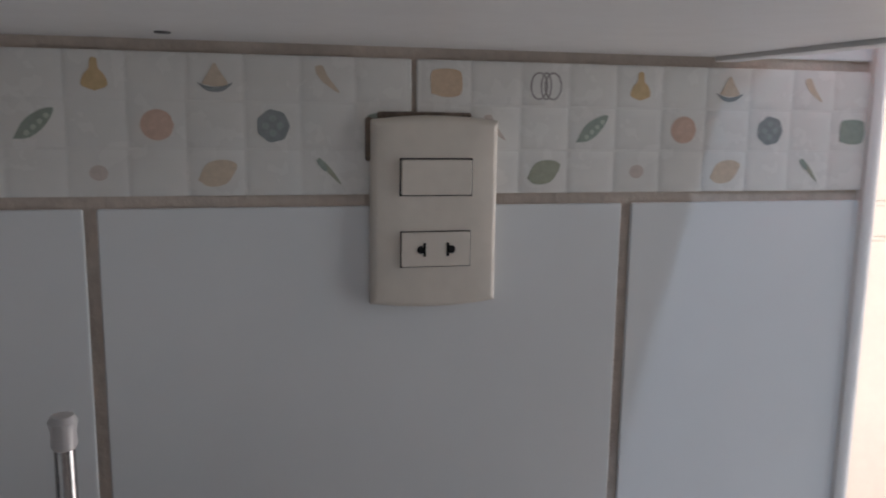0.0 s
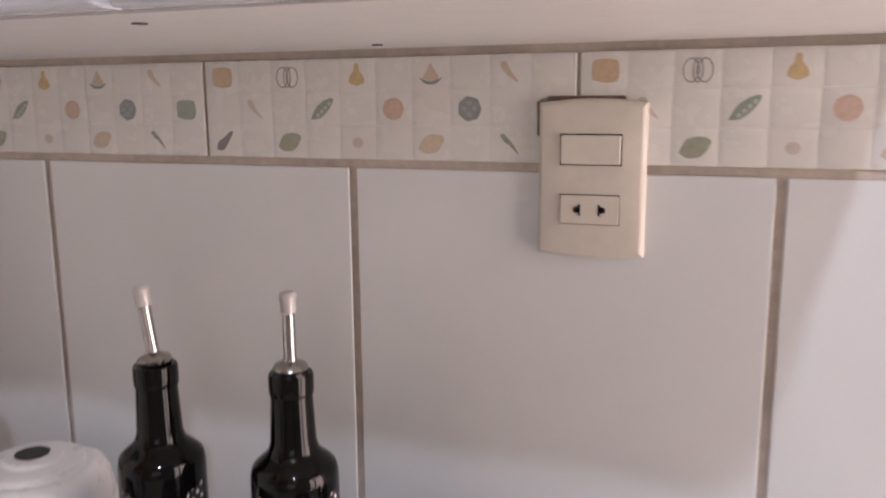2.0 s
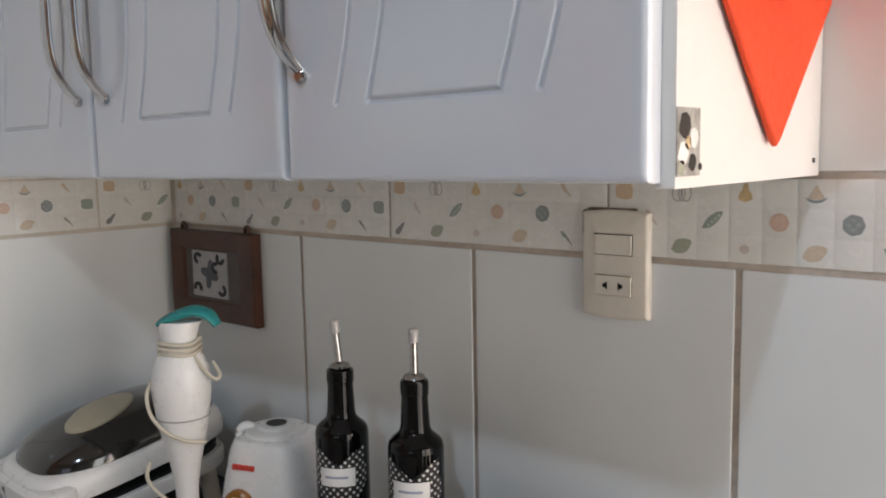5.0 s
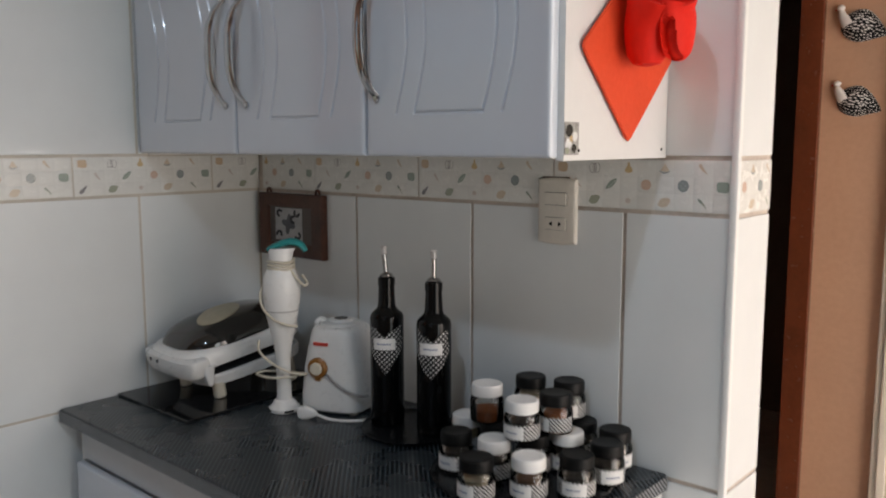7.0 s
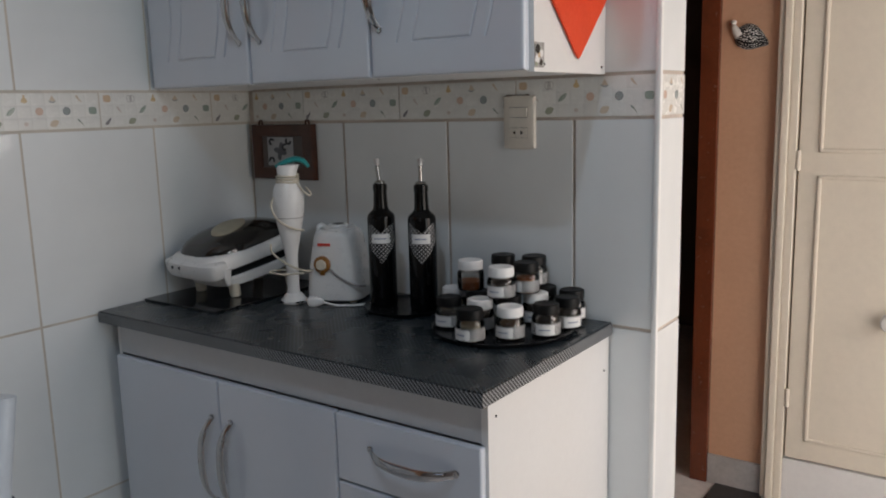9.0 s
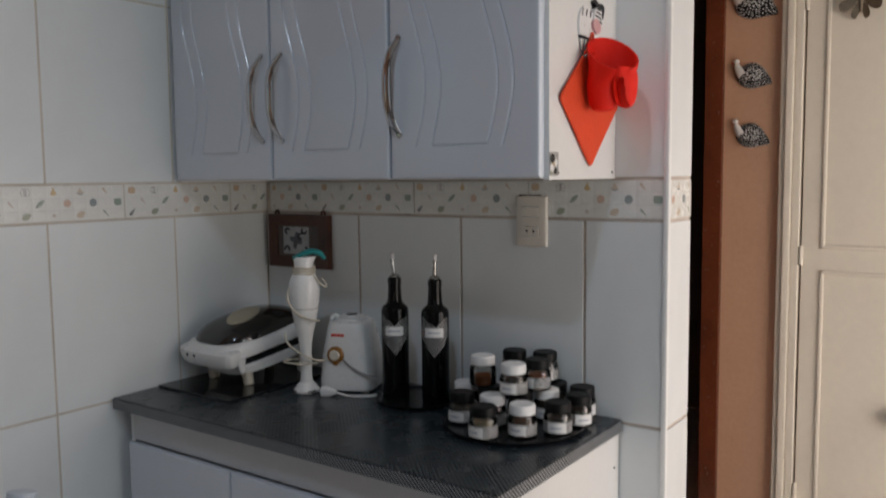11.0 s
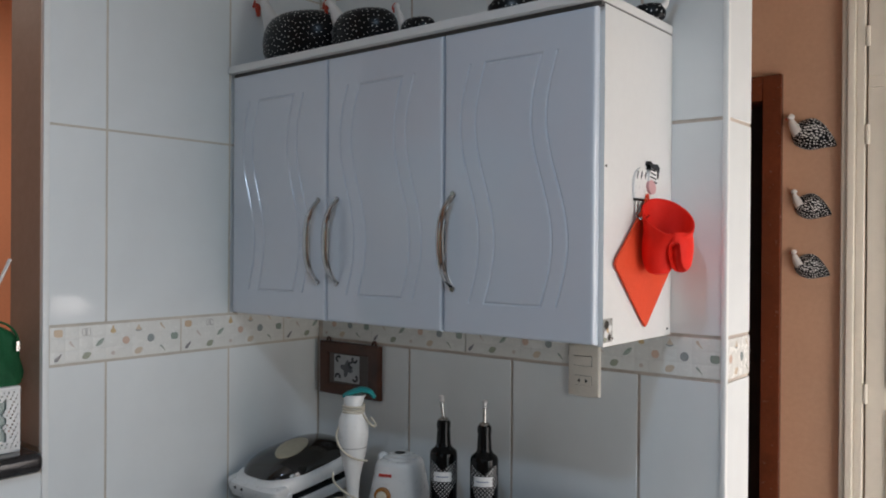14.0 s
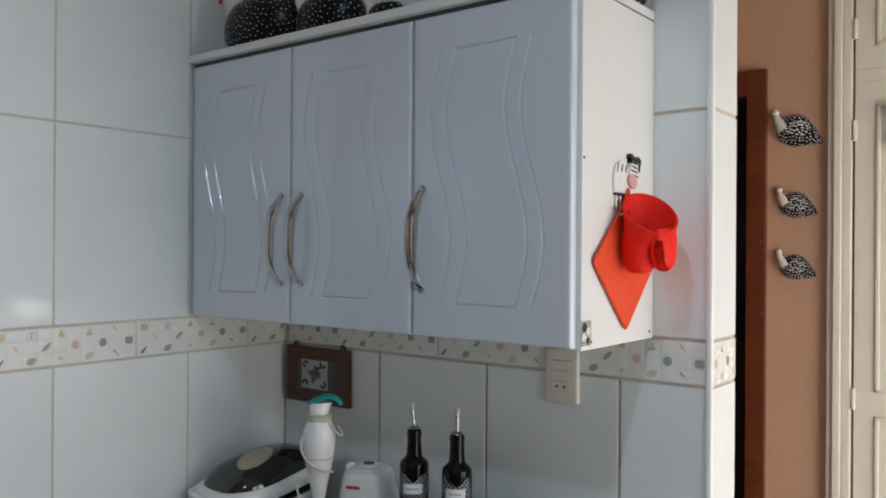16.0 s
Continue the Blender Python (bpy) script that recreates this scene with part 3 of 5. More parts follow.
# ---------------------------------------------------------------- built-in hall closet
clo = thing("hall_closet", 0, 0, 0, "cream enamelled built-in closet with moulded doors", "closet")
cs = [(1.180, 1.198, 0.030), (1.198, 1.222, 0.042), (1.222, 1.248, 0.034)]
for x0, x1, dy in cs:
    part("frame", rbox((x0, HY - dy, FL), (x1, HY - 0.001, CEIL - 0.01), 0.005, 3), M_CLOSET, clo)
part("plinth", rbox((1.248, HY - 0.028, FL), (2.70, HY - 0.001, 0.225), 0.003), M_PAINTW, clo, "pale plinth")
for x0, x1 in ((1.254, 1.616), (1.622, 1.984), (1.990, 2.352), (2.358, 2.70)):
    for z0, z1, low in ((0.232, 2.112, True), (2.148, CEIL - 0.06, False)):
        d = part("door", rbox((0, 0, 0), (x1 - x0, 0.022, z1 - z0), 0.003), M_CLOSET, clo, "cream panelled door", pose(x0, HY - 0.028, z0))
        panels = ((0.07, 0.91), (0.99, z1 - z0 - 0.072)) if low else ((0.07, z1 - z0 - 0.07),)
        for p0, p1 in panels:
            fr = [(0.062, p0), (x1 - x0 - 0.062, p0), (x1 - x0 - 0.062, p1), (0.062, p1)]
            q = bmesh.new()
            for k in range(4):
                a, b = fr[k], fr[(k + 1) % 4]
                rbox((min(a[0], b[0]) - 0.006, -0.007, min(a[1], b[1]) - 0.006), (max(a[0], b[0]) + 0.006, 0.001, max(a[1], b[1]) + 0.006), 0.004, 3, bm=q)
            part("moulding", q, M_CLOSET, d)
        for hz in ((0.2, 0.96, 1.74) if low else (0.12,)):
            q = lathe([(0.006, -0.03), (0.0065, -0.028), (0.0065, 0.028), (0.006, 0.03)], n=12)
            q.transform(Matrix.Translation((0.0, -0.004, hz)))
            part("hinge", q, M_CLOSET, d)
    part("rail", rbox((x0, HY - 0.024, 2.112), (x1, HY - 0.001, 2.148), 0.002), M_CLOSET, clo)
q = lathe([(0.012, 0), (0.012, 0.012), (0.026, 0.02), (0.030, 0.032), (0.024, 0.044), (0.002, 0.048)], n=20)
q.transform(pose(1.536, HY - 0.028, 0.722, 90))
part("knob", q, M_PLASTW, clo, "white round knob")


def wing(s, pts):
    return [(s * x, z) for x, z in pts]


but = thing("butterfly_ornament", 1.402, HY - 0.038, 1.962, "dark bronze butterfly ornament on the closet door", "ornament")
bmw = bmesh.new()
for s in (1, -1):
    for pts in ([(0.004, 0.0), (0.020, 0.045), (0.045, 0.078), (0.058, 0.076), (0.060, 0.045), (0.045, 0.012), (0.02, -0.004)],
                [(0.004, -0.004), (0.03, -0.004), (0.056, -0.012), (0.058, -0.034), (0.044, -0.042), (0.022, -0.03)],
                [(0.003, -0.008), (0.020, -0.03), (0.026, -0.055), (0.014, -0.064), (0.004, -0.04)]):
        o = [(v.x, v.y) for v in spline([(*q, 0) for q in wing(s, pts) + [wing(s, pts)[0]]], 4)][:-1]
        w2 = plate(o, 0.003)
        w2.transform(pose(0, -0.002, 0, 0, 0, -14 * s))
        merge(bmw, w2)
part("wing_sheet", bmw, M_BRONZE, but)
part("torso", tube(spline([(0, -0.005, -0.045), (0, -0.007, 0), (0, -0.006, 0.03)], 6), lambda t: 0.004 + 0.003 * math.sin(math.pi * t), n=10), M_BRONZE, but)


def wall_hen(x, z, k, tail):
    """A half-round ceramic hen hung on the wall, one plain shape."""
    bm = bmesh.new()
    rings = []
    n = 26
    for j in range(9):
        t = j / 8
        c = math.cos(t * math.pi / 2)
        pts = []
        for i in range(n):
            a = 2 * math.pi * i / n
            px, pz = 0.058 * math.cos(a), 0.046 * math.sin(a)
            if px > 0:
                pz = pz * (1 - 0.50 * (px / 0.058) ** 1.5) - 0.62 * px * (px / 0.058) * tail
                px *= 1.12
            pts.append((px * c, -0.028 * math.sin(t * math.pi / 2), pz * c))
        rings.append(pts)
    loft(rings, bm=bm)
    def patch(p):
        return ((p.x - 0.004) / 0.030) ** 2 + ((p.z - 0.002) / 0.019) ** 2 < 1
    spots = dotted(bm, 0.0074, 0.0017, 5, lambda p: p.y < -0.003 and p.x > -0.048 and not patch(p), 1.5)
    merge(spots, dotted(bm, 0.0080, 0.0023, 6, lambda p: p.y < -0.003 and patch(p), 1.9))
    cut = len(bm.faces)
    merge(bm, spots)
    cut1 = len(bm.faces)
    merge(bm, tube(spline([(-0.034, -0.012, 0.004), (-0.047, -0.015, 0.022), (-0.054, -0.014, 0.040), (-0.056, -0.013, 0.050), (-0.058, -0.012, 0.060)], 5),
                   lambda t: 0.019 - 0.014 * min(1, 1.5 * t) + (0.006 * math.sin(math.pi * (t - 0.6) / 0.4) if t > 0.6 else 0), n=12))
    cut2 = len(bm.faces)
    merge(bm, tube([(-0.058, -0.012, 0.053), (-0.068, -0.012, 0.049), (-0.072, -0.012, 0.045)], lambda t: 0.0045 - 0.003 * t, n=8))
    bm.faces.ensure_lookup_table()
    for i, f in enumerate(bm.faces):
        f.material_index = 0 if i < cut else 3 if i < cut1 else 1 if i < cut2 else 2
    bm.transform(Matrix.Scale(k, 4))
    me = finish("wall_hen", bm, [M_HENBODY, M_HENWHITE, M_HENRED, M_HENDOT])
    ob = new("wall_hen", me)
    ob.matrix_basis = pose(x, HY - 0.0, z)
    return tagged(ob, "black ceramic guinea hen ornament with white dots hung on the wall", "ornament", "hens on the hall wall")


wall_hen(1.090, 1.990, 1.1, 1.0)
wall_hen(1.090, 1.762, 0.90, 0.8)
wall_hen(1.089, 1.572, 0.87, 0.8)

# ---------------------------------------------------------------- wall fittings
sw = thing("wall_switch", 0.8755, -0.0, 1.3445, "ivory combined light switch and socket plate", "switch")
def arched(w, h, sag):
    o = []
    for k in range(13):
        t = k / 12 * 2 - 1
        o.append((w / 2 * t, -h / 2 + sag * (t * t)))
    for k in range(13):
        t = 1 - k / 12 * 2
        o.append((w / 2 * t, h / 2 - sag * t * t))
    return o
rings = []
for inset, y in ((0, 0), (0, -0.005), (0.0012, -0.0075), (0.004, -0.0092), (0.02, -0.0098)):
    rings.append([(x, y, z - 0.0022) for x, z in arched(0.0812 - 2 * inset, 0.1215 - 2 * inset, 0.003)])
part("plate", loft(rings), M_SWITCH, sw)
part("rocker", rbox((-0.0225, -0.0125, 0.0095), (0.0225, -0.0085, 0.0315), 0.0012), M_SWITCH, sw, "ivory switch rocker")
part("rocker_gap", rbox((-0.0232, -0.0103, 0.0088), (0.0232, -0.0088, 0.0324), 0.0), M_BLACK, sw)
part("socket", rbox((-0.0222, -0.0118, -0.0357), (0.0222, -0.0085, -0.0138), 0.0008), M_SWITCH, sw, "ivory socket insert")
part("socket_gap", rbox((-0.0226, -0.0103, -0.0361), (0.0226, -0.0088, -0.0132), 0.0), M_BLACK, sw)
for s in (-1, 1):
    q = rbox((s * 0.0075 - 0.0008, -0.0122, -0.0291), (s * 0.0075 + 0.0008, -0.0114, -0.0205), 0.0)
    c = lathe([(0.0026, 0), (0.0026, 0.0008)], n=14)
    c.transform(pose(s * 0.0098, -0.0114, -0.0248, 90))
    part("slot", merge(q, c), M_BLACK, sw)
q = rbox((-0.0435, -0.0035, 0.030), (-0.0385, 0.0, 0.057), 0.002)
rbox((-0.036, -0.0035, 0.056), (0.024, 0.0, 0.0605), 0.002, bm=q)
part("filler", q, mat("old_filler", (0.26, 0.20, 0.155), 0.9, var=0.3, scale=60, fine=200, bump=0.6), sw, "rough brown filler round the plate")

pic = thing("picture_frame", 0.1125, 0.0, 1.268, "brown wooden picture frame with a small print in a grey mount", "picture")
W2, H2 = 0.121, 0.077
def rect(w0, w1, h0, h1, y):
    return [(w0, y, h0), (w1, y, h0), (w1, y, h1), (w0, y, h1)]
prof = ((0.0, -0.001), (0.0, -0.014), (0.003, -0.018), (0.014, -0.019), (0.032, -0.015), (0.036, -0.012), (0.037, -0.004))
q = loft([rect(-W2 + i, W2 - i - 0.010 * min(1, i / 0.03), -H2 + 0.92 * i, H2 - 0.92 * i, y) for i, y in prof], close=False)
part("frame", q, M_PICWOOD, pic)
part("mount", rbox((-0.086, -0.010, -0.046), (0.076, -0.004, 0.046), 0.0), M_MOUNT, pic, "dark grey mount")
pr = part("print", rbox((-0.062, -0.012, -0.038), (0.040, -0.0095, 0.041), 0.0), mat("print_paper", (0.46, 0.46, 0.47), 0.5, var=0.1, scale=40), pic, "small white print with grey shapes")
q = plate([((0.019 + 0.007 * math.cos(4 * a * math.pi / 18 + 0.9)) * math.cos(a * math.pi / 18) - 0.011, (0.019 + 0.007 * math.cos(4 * a * math.pi / 18 + 0.9)) * math.sin(a * math.pi / 18) + 0.002) for a in range(36)], 0.0005)
q.transform(Matrix.Translation((0, -0.012, 0)))
part("shape", q, mat("print_grey", (0.12, 0.125, 0.14), 0.6, var=0.15), pr)
for x, z, turn in ((-0.044, 0.028, 0.4), (0.022, 0.030, 2.2), (-0.047, -0.024, -0.6), (0.024, -0.024, 3.4), (0.008, 0.014, 1.0)):
    arc = [(math.cos(turn + k * 0.42), math.sin(turn + k * 0.42)) for k in range(11)]
    q = plate([(x + 0.0125 * c, z + 0.0105 * d) for c, d in arc] + [(x + 0.005 * c, z + 0.004 * d) for c, d in arc[::-1]], 0.0009)
    q.transform(Matrix.Translation((0, -0.012, 0)))
    part("shape", q, mat("print_dark", (0.03, 0.03, 0.035), 0.6, var=0.15), pr)
for x in (-0.09, 0.095):
    q = tube(spline([(x - 0.008, -0.006, H2 - 0.002), (x - 0.004, -0.008, H2 + 0.009), (x + 0.004, -0.008, H2 + 0.010), (x + 0.007, -0.006, H2 - 0.002)], 5), 0.003, n=8)
    part("hanger", q, M_PICWOOD, pic)

# zebra-striped hook, silicone trivet and mitt on the cabinet side
hook = thing("animal_hook", CX1, -0.134, 1.757, "striped white animal-shaped hook on the cabinet side", "hook")
def oval(cx, cz, rx, rz, n=20, tilt=0.0):
    o = []
    for k in range(n):
        a = 2 * math.pi * k / n
        x, z = rx * math.cos(a), rz * math.sin(a)
        o.append((cx + x * math.cos(tilt) - z * math.sin(tilt), cz + x * math.sin(tilt) + z * math.cos(tilt)))
    return o
q = plate([(-0.054, -0.030), (-0.057, -0.010), (-0.053, 0.010), (-0.042, 0.024), (-0.026, 0.031), (-0.008, 0.028), (0.006, 0.016), (0.012, -0.008), (0.012, -0.030)], 0.005, axis="x")
part("torso", q, M_PLASTW, hook)
for k, y in enumerate((-0.046, -0.028, -0.010)):
    q = plate([(y, 0.010 + 0.003 * k), (y + 0.002, 0.008), (y + 0.007, 0.022), (y + 0.005, 0.025)], 0.0058, axis="x")
    part("stripe", q, M_BLACK, hook)
q = rbox((0.0, -0.052, -0.036), (0.0055, 0.012, -0.031), 0.001)
part("hoof_band", q, M_BLACK, hook)
part("head", plate(oval(0.022, 0.010, 0.019, 0.029, tilt=-0.35), 0.009, axis="x"), M_PLASTW, hook)
q = plate(oval(0.014, -0.006, 0.018, 0.014, tilt=-0.3), 0.0105, axis="x")
for k, z in enumerate((0.030, 0.022, 0.014, 0.006)):
    q2 = plate([(0.006 + 0.004 * (k % 2), z), (0.030 + 0.002 * k, z - 0.004), (0.031 + 0.002 * k, z - 0.001), (0.006 + 0.004 * (k % 2), z + 0.0025)], 0.0098, axis="x")
    part("stripe", q2, M_BLACK, hook)
part("muzzle", q, mat("pink_enamel", (0.66, 0.36, 0.36), 0.4, var=0.06), hook)
q = plate([(0.002, 0.040), (0.008, 0.047), (0.022, 0.041), (0.040, 0.043), (0.052, 0.036), (0.044, 0.012), (0.038, 0.014), (0.038, 0.028), (0.012, 0.033)], 0.0095, axis="x")
part("mane", q, M_BLACK, hook)
for y in (-0.046, -0.028, 0.012):
    q = tube(spline([(0.003, y, -0.032), (0.004, y, -0.060), (0.012, y + 0.002, -0.072), (0.022, y + 0.004, -0.064)], 6), 0.0016, n=8)
    part("wire_hook", q, M_STEEL, hook)

triv = thing("silicone_trivet", CX1, -0.141, 1.594, "flat orange-red diamond silicone trivet hanging on a hook", "trivet")
o = [(0.0, 0.128), (0.006, 0.120), (0.132, 0.014), (0.135, 0.008), (0.132, 0.000), (0.006, -0.122), (0.0, -0.126), (-0.006, -0.122), (-0.128, -0.004), (-0.132, 0.004), (-0.128, 0.012), (-0.006, 0.120)]
q = loft([[(h, y * s, z * s) for y, z in o] for h, s in ((0.003, 0.985), (0.0045, 1.0), (0.0075, 1.0), (0.009, 0.985))])
part("sheet", q, M_REDB, triv)
q = tube(spline([(0.006, -0.006, 0.120), (0.008, 0.0, 0.140), (0.008, 0.008, 0.136), (0.006, 0.006, 0.120)], 6), 0.0022, n=8)
part("loop", q, M_REDB, triv)

mitt = thing("silicone_mitt", CX1 + 0.056, -0.150, 1.585, "red silicone finger mitt hanging open side up", "mitt")
def shell(rows, wall, n=36):
    """An open pocket whose rim dips towards the room."""
    def dip(r, k, c):
        return [(p[0], p[1], p[2] - k * (0.60 * (p[0] - c[0]) - 0.48 * (p[1] - c[1]))) for p in r]
    top = rows[-1][2]
    outer = [dip(ring(cx, cy, z, rx, ry, n=n), max(0, z / top) ** 2, (cx, cy)) for cx, cy, z, rx, ry in rows]
    inner = [dip(ring(cx, cy, max(z, rows[0][2] + 0.012), max(rx - wall, 0.002), max(ry - wall, 0.002), n=n), max(0, z / top) ** 2, (cx, cy)) for cx, cy, z, rx, ry in rows[::-1][:-1]]
    return loft(outer + inner)
q = shell([(-0.014, -0.008, -0.010, 0.006, 0.008), (-0.014, -0.008, -0.007, 0.019, 0.021), (-0.014, -0.007, 0.004, 0.027, 0.031), (-0.014, -0.006, 0.020, 0.031, 0.036), (-0.013, -0.005, 0.040, 0.034, 0.040),
           (-0.007, -0.003, 0.056, 0.040, 0.044), (0.0, -0.001, 0.070, 0.045, 0.048), (0.002, 0.0, 0.085, 0.048, 0.051), (0.002, 0.0, 0.100, 0.0495, 0.053), (0.002, 0.0, 0.104, 0.050, 0.054)], 0.0035)
part("pocket", q, M_REDA, mitt)
# the thumb pocket has an arched hollow in its front
prof = [(-0.005, 0.003, 0.005), (-0.002, 0.010, 0.016), (0.006, 0.016, 0.027), (0.016, 0.0185, 0.033), (0.030, 0.0200, 0.037), (0.046, 0.0205, 0.040), (0.060, 0.0195, 0.041), (0.072, 0.016, 0.040)]
q = loft([ring(0.0295, -0.002, z, rx, ry, n=72) for z, rx, ry in spline(prof, 5)])
for v in q.verts:
    dx = abs(v.co.x - 0.0310)
    if v.co.y < -0.004 and dx < 0.0100 and v.co.z < 0.042 + math.sqrt(max(0.0, 0.0100 ** 2 - dx * dx)):
        v.co.y = min(-0.001, v.co.y + 0.015)
part("thumb_pocket", q, M_REDA, mitt)
q = tube(spline([(-0.044, 0.010, 0.112), (-0.050, 0.018, 0.134), (-0.045, 0.022, 0.114)], 6), 0.0026, n=8)
part("loop", q, M_REDA, mitt)

# ---------------------------------------------------------------- hens on the cabinet
def hen(x, y, top, half, head, rz=0.0, label="black ceramic guinea hen with white dots and white neck"):
    """A ceramic hen as one plain shape: drop-shaped speckled trunk, white neck, red beak."""
    z0 = CZ1 + 0.022
    h = top - z0
    bm = bmesh.new()
    rows = []
    for j in range(15):
        t = j / 14
        e = math.sin(math.pi * min(1, 0.10 + 0.90 * t) ** 0.85)
        zz = h * (1 - math.cos(math.pi * t)) / 2
        rows.append(ring(0.06 * half * math.sin(2 * t), 0, zz, max(half * math.sin(math.acos(max(-1, min(1, 1 - 2 * (0.07 + 0.93 * t))))), 0.002),
                         max(0.66 * half * math.sin(math.acos(max(-1, min(1, 1 - 2 * (0.07 + 0.93 * t))))), 0.002), n=30))
    loft(rows, bm=bm)
    spots = dotted(bm, 0.0105, 0.0012, int(1000 * half), long=1.4)
    cut = len(bm.faces)
    merge(bm, spots)
    cut1 = len(bm.faces)
    hx, hz = head
    neck = spline([(-0.62 * half, 0, 0.62 * h), (-0.80 * half, -0.006, 0.86 * h), (0.5 * (hx - 0.80 * half), -0.01, 0.5 * (0.9 * h + hz)), (hx, -0.012, hz)], 6)
    merge(bm, tube(neck, lambda t: half * (0.30 - 0.20 * min(1, 1.25 * t) + (0.05 if t > 0.9 else 0)), n=14))
    cut2 = len(bm.faces)
    r = 0.11 * half
    merge(bm, tube([(hx - 0.2 * r, -0.012, hz + 0.2 * r), (hx - 1.4 * r, -0.012, hz - 0.1 * r), (hx - 2.6 * r, -0.012, hz - 1.3 * r)], lambda t: r * (1 - 0.75 * t), n=10))
    merge(bm, tube([(hx - 0.5 * r, -0.014, hz - 0.5 * r), (hx - 0.9 * r, -0.016, hz - 2.0 * r), (hx - 0.8 * r, -0.014, hz - 3.4 * r)], lambda t: r * (0.75 - 0.4 * t), n=8))
    for i, f in enumerate(bm.faces):
        f.material_index = 0 if i < cut else 3 if i < cut1 else 1 if i < cut2 else 2
    ob = new("hen_figurine", finish("hen_figurine", bm, [M_HENBODY, M_HENWHITE, M_HENRED, M_HENDOT]))
    ob.matrix_basis = pose(x, y, z0, 0, 0, rz)
    return tagged(ob, label, "figurine", "hens on the wall cabinet")


hen(0.165, -0.245, 2.232, 0.130, (-0.150, 0.196), 0, "large black ceramic guinea hen with white dots on the cabinet")
hen(0.392, -0.245, 2.202, 0.096, (-0.108, 0.138), 0, "middle-sized black ceramic guinea hen with white dots")
hen(0.566, -0.245, 2.156, 0.048, (-0.056, 0.088), 0, "small black ceramic guinea hen with white dots")
hen(0.822, -0.215, 2.172, 0.066, (-0.06, 0.10), 40, "small black ceramic guinea hen with white dots")
hen(1.056, -0.060, 2.144, 0.038, (-0.04, 0.062), 180, "small black ceramic guinea hen turned to the wall")

# ---------------------------------------------------------------- things on the worktop
board = thing("glass_board", 0, 0, WZ, "black glass cutting board lying under the grill", "board")
part("sheet", rbox((XL + 0.010, -0.405, 0.0), (0.262, -0.060, 0.006), 0.002), M_BOARD, board)

g = thing("sandwich_grill", 0.097, -0.180, WZ + 0.006, "white electric sandwich grill with smoked domed lid", "grill", rz=-3)
g.matrix_basis = g.matrix_basis @ Matrix.Translation((0, -0.095, 0)) @ pose(0, 0, 0, 8.0) @ Matrix.Translation((0, 0.095, 0))
def pad(z, rx, ry, p=4.0, cx=0.0, cy=0.0, tilt=0.0):
    return [(x, y, zz + tilt * (y + 0.15)) for x, y, zz in ring(cx, cy, z, rx, ry, n=44, power=p)]
part("lower_body", loft([pad(0.030, 0.083, 0.122, cx=0.014, cy=0.014), pad(0.033, 0.094, 0.131, cx=0.013, cy=0.014), pad(0.052, 0.102, 0.136, cx=0.007, cy=0.012), pad(0.057, 0.099, 0.134, cx=0.007, cy=0.012)]), M_PLASTW, g)
part("gap_band", loft([pad(0.055, 0.098, 0.142), pad(0.080, 0.101, 0.145, tilt=0.02)]), M_BLACK, g, "black gap between the halves")
part("upper_body", loft([pad(0.074, 0.103, 0.151, tilt=0.02), pad(0.077, 0.108, 0.156, tilt=0.02), pad(0.092, 0.110, 0.158, tilt=0.02), pad(0.106, 0.107, 0.155, tilt=0.02), pad(0.114, 0.101, 0.149, tilt=0.02), pad(0.117, 0.090, 0.139, tilt=0.02)]), M_PLASTW, g)
part("front_nose", loft([pad(z, rx, ry, 3.2, cy=-0.128) for z, rx, ry in ((0.060, 0.092, 0.024), (0.063, 0.102, 0.032), (0.075, 0.108, 0.0360), (0.090, 0.1105, 0.0370), (0.100, 0.109, 0.0360), (0.106, 0.100, 0.029))]), M_PLASTW, g, "rounded white front handle")
q = loft([ring(0.100, -0.112, z, rx, ry, n=16, power=3) for z, rx, ry in ((0.038, 0.003, 0.003), (0.042, 0.006, 0.006), (0.056, 0.0090, 0.010), (0.084, 0.0105, 0.016))])
part("latch", q, M_PLASTW, g, "white closing latch")
def dome(x, y):
    """Height of the hood over a place of the grill."""
    r2 = (abs(x - 0.002) / 0.102) ** 3.0 + (abs(y - 0.006) / 0.146) ** 3.0
    s = math.sqrt(max(0.0, 1 - min(1.0, r2) ** (2 / 3.0)))
    return 0.110 + 0.058 * s + (0.05 - 0.05 * s) * (y + 0.15)


hood = []
for k in range(10):
    c = math.cos(k / 9 * math.pi / 2 * 0.985)
    rr = ring(0.002, 0.006, 0, 0.102 * c, 0.146 * c, n=44, power=3.0)
    hood.append([(x, y, dome(x, y)) for x, y, z in rr])
hd = part("hood", loft(hood), M_HOOD, g, "smoked black domed lid")
ov = []
for h, s in ((-0.004, 1.0), (0.003, 1.0), (0.0048, 0.93), (0.0048, 0.45), (0.0048, 0.02)):
    ov.append([(x, y, dome(x, y) + h) for x, y, z in ring(0.020, -0.022, 0, 0.036 * s, 0.060 * s, n=30, turn=0.32)])
part("oval_plate", loft(ov), M_BEIGE, hd, "beige oval plate on the lid")
for x, y in ((0.085, -0.085), (-0.055, -0.090), (0.085, 0.100), (-0.055, 0.100)):
    low = -0.0265 if y > 0 else 0.0
    q = lathe([(0.011, low), (0.014, low + 0.003), (0.014, 0.024), (0.015, 0.036)], n=20)
    q.transform(Matrix.Translation((x, y, 0)))
    part("foot", q, M_CREAM, g, "cream foot")
for x in (-0.05, -0.02):
    q = lathe([(0.004, 0), (0.004, 0.0015)], n=12)
    q.transform(pose(x, -0.1645, 0.090, 90))
    part("screw", q, M_BLACK, g)

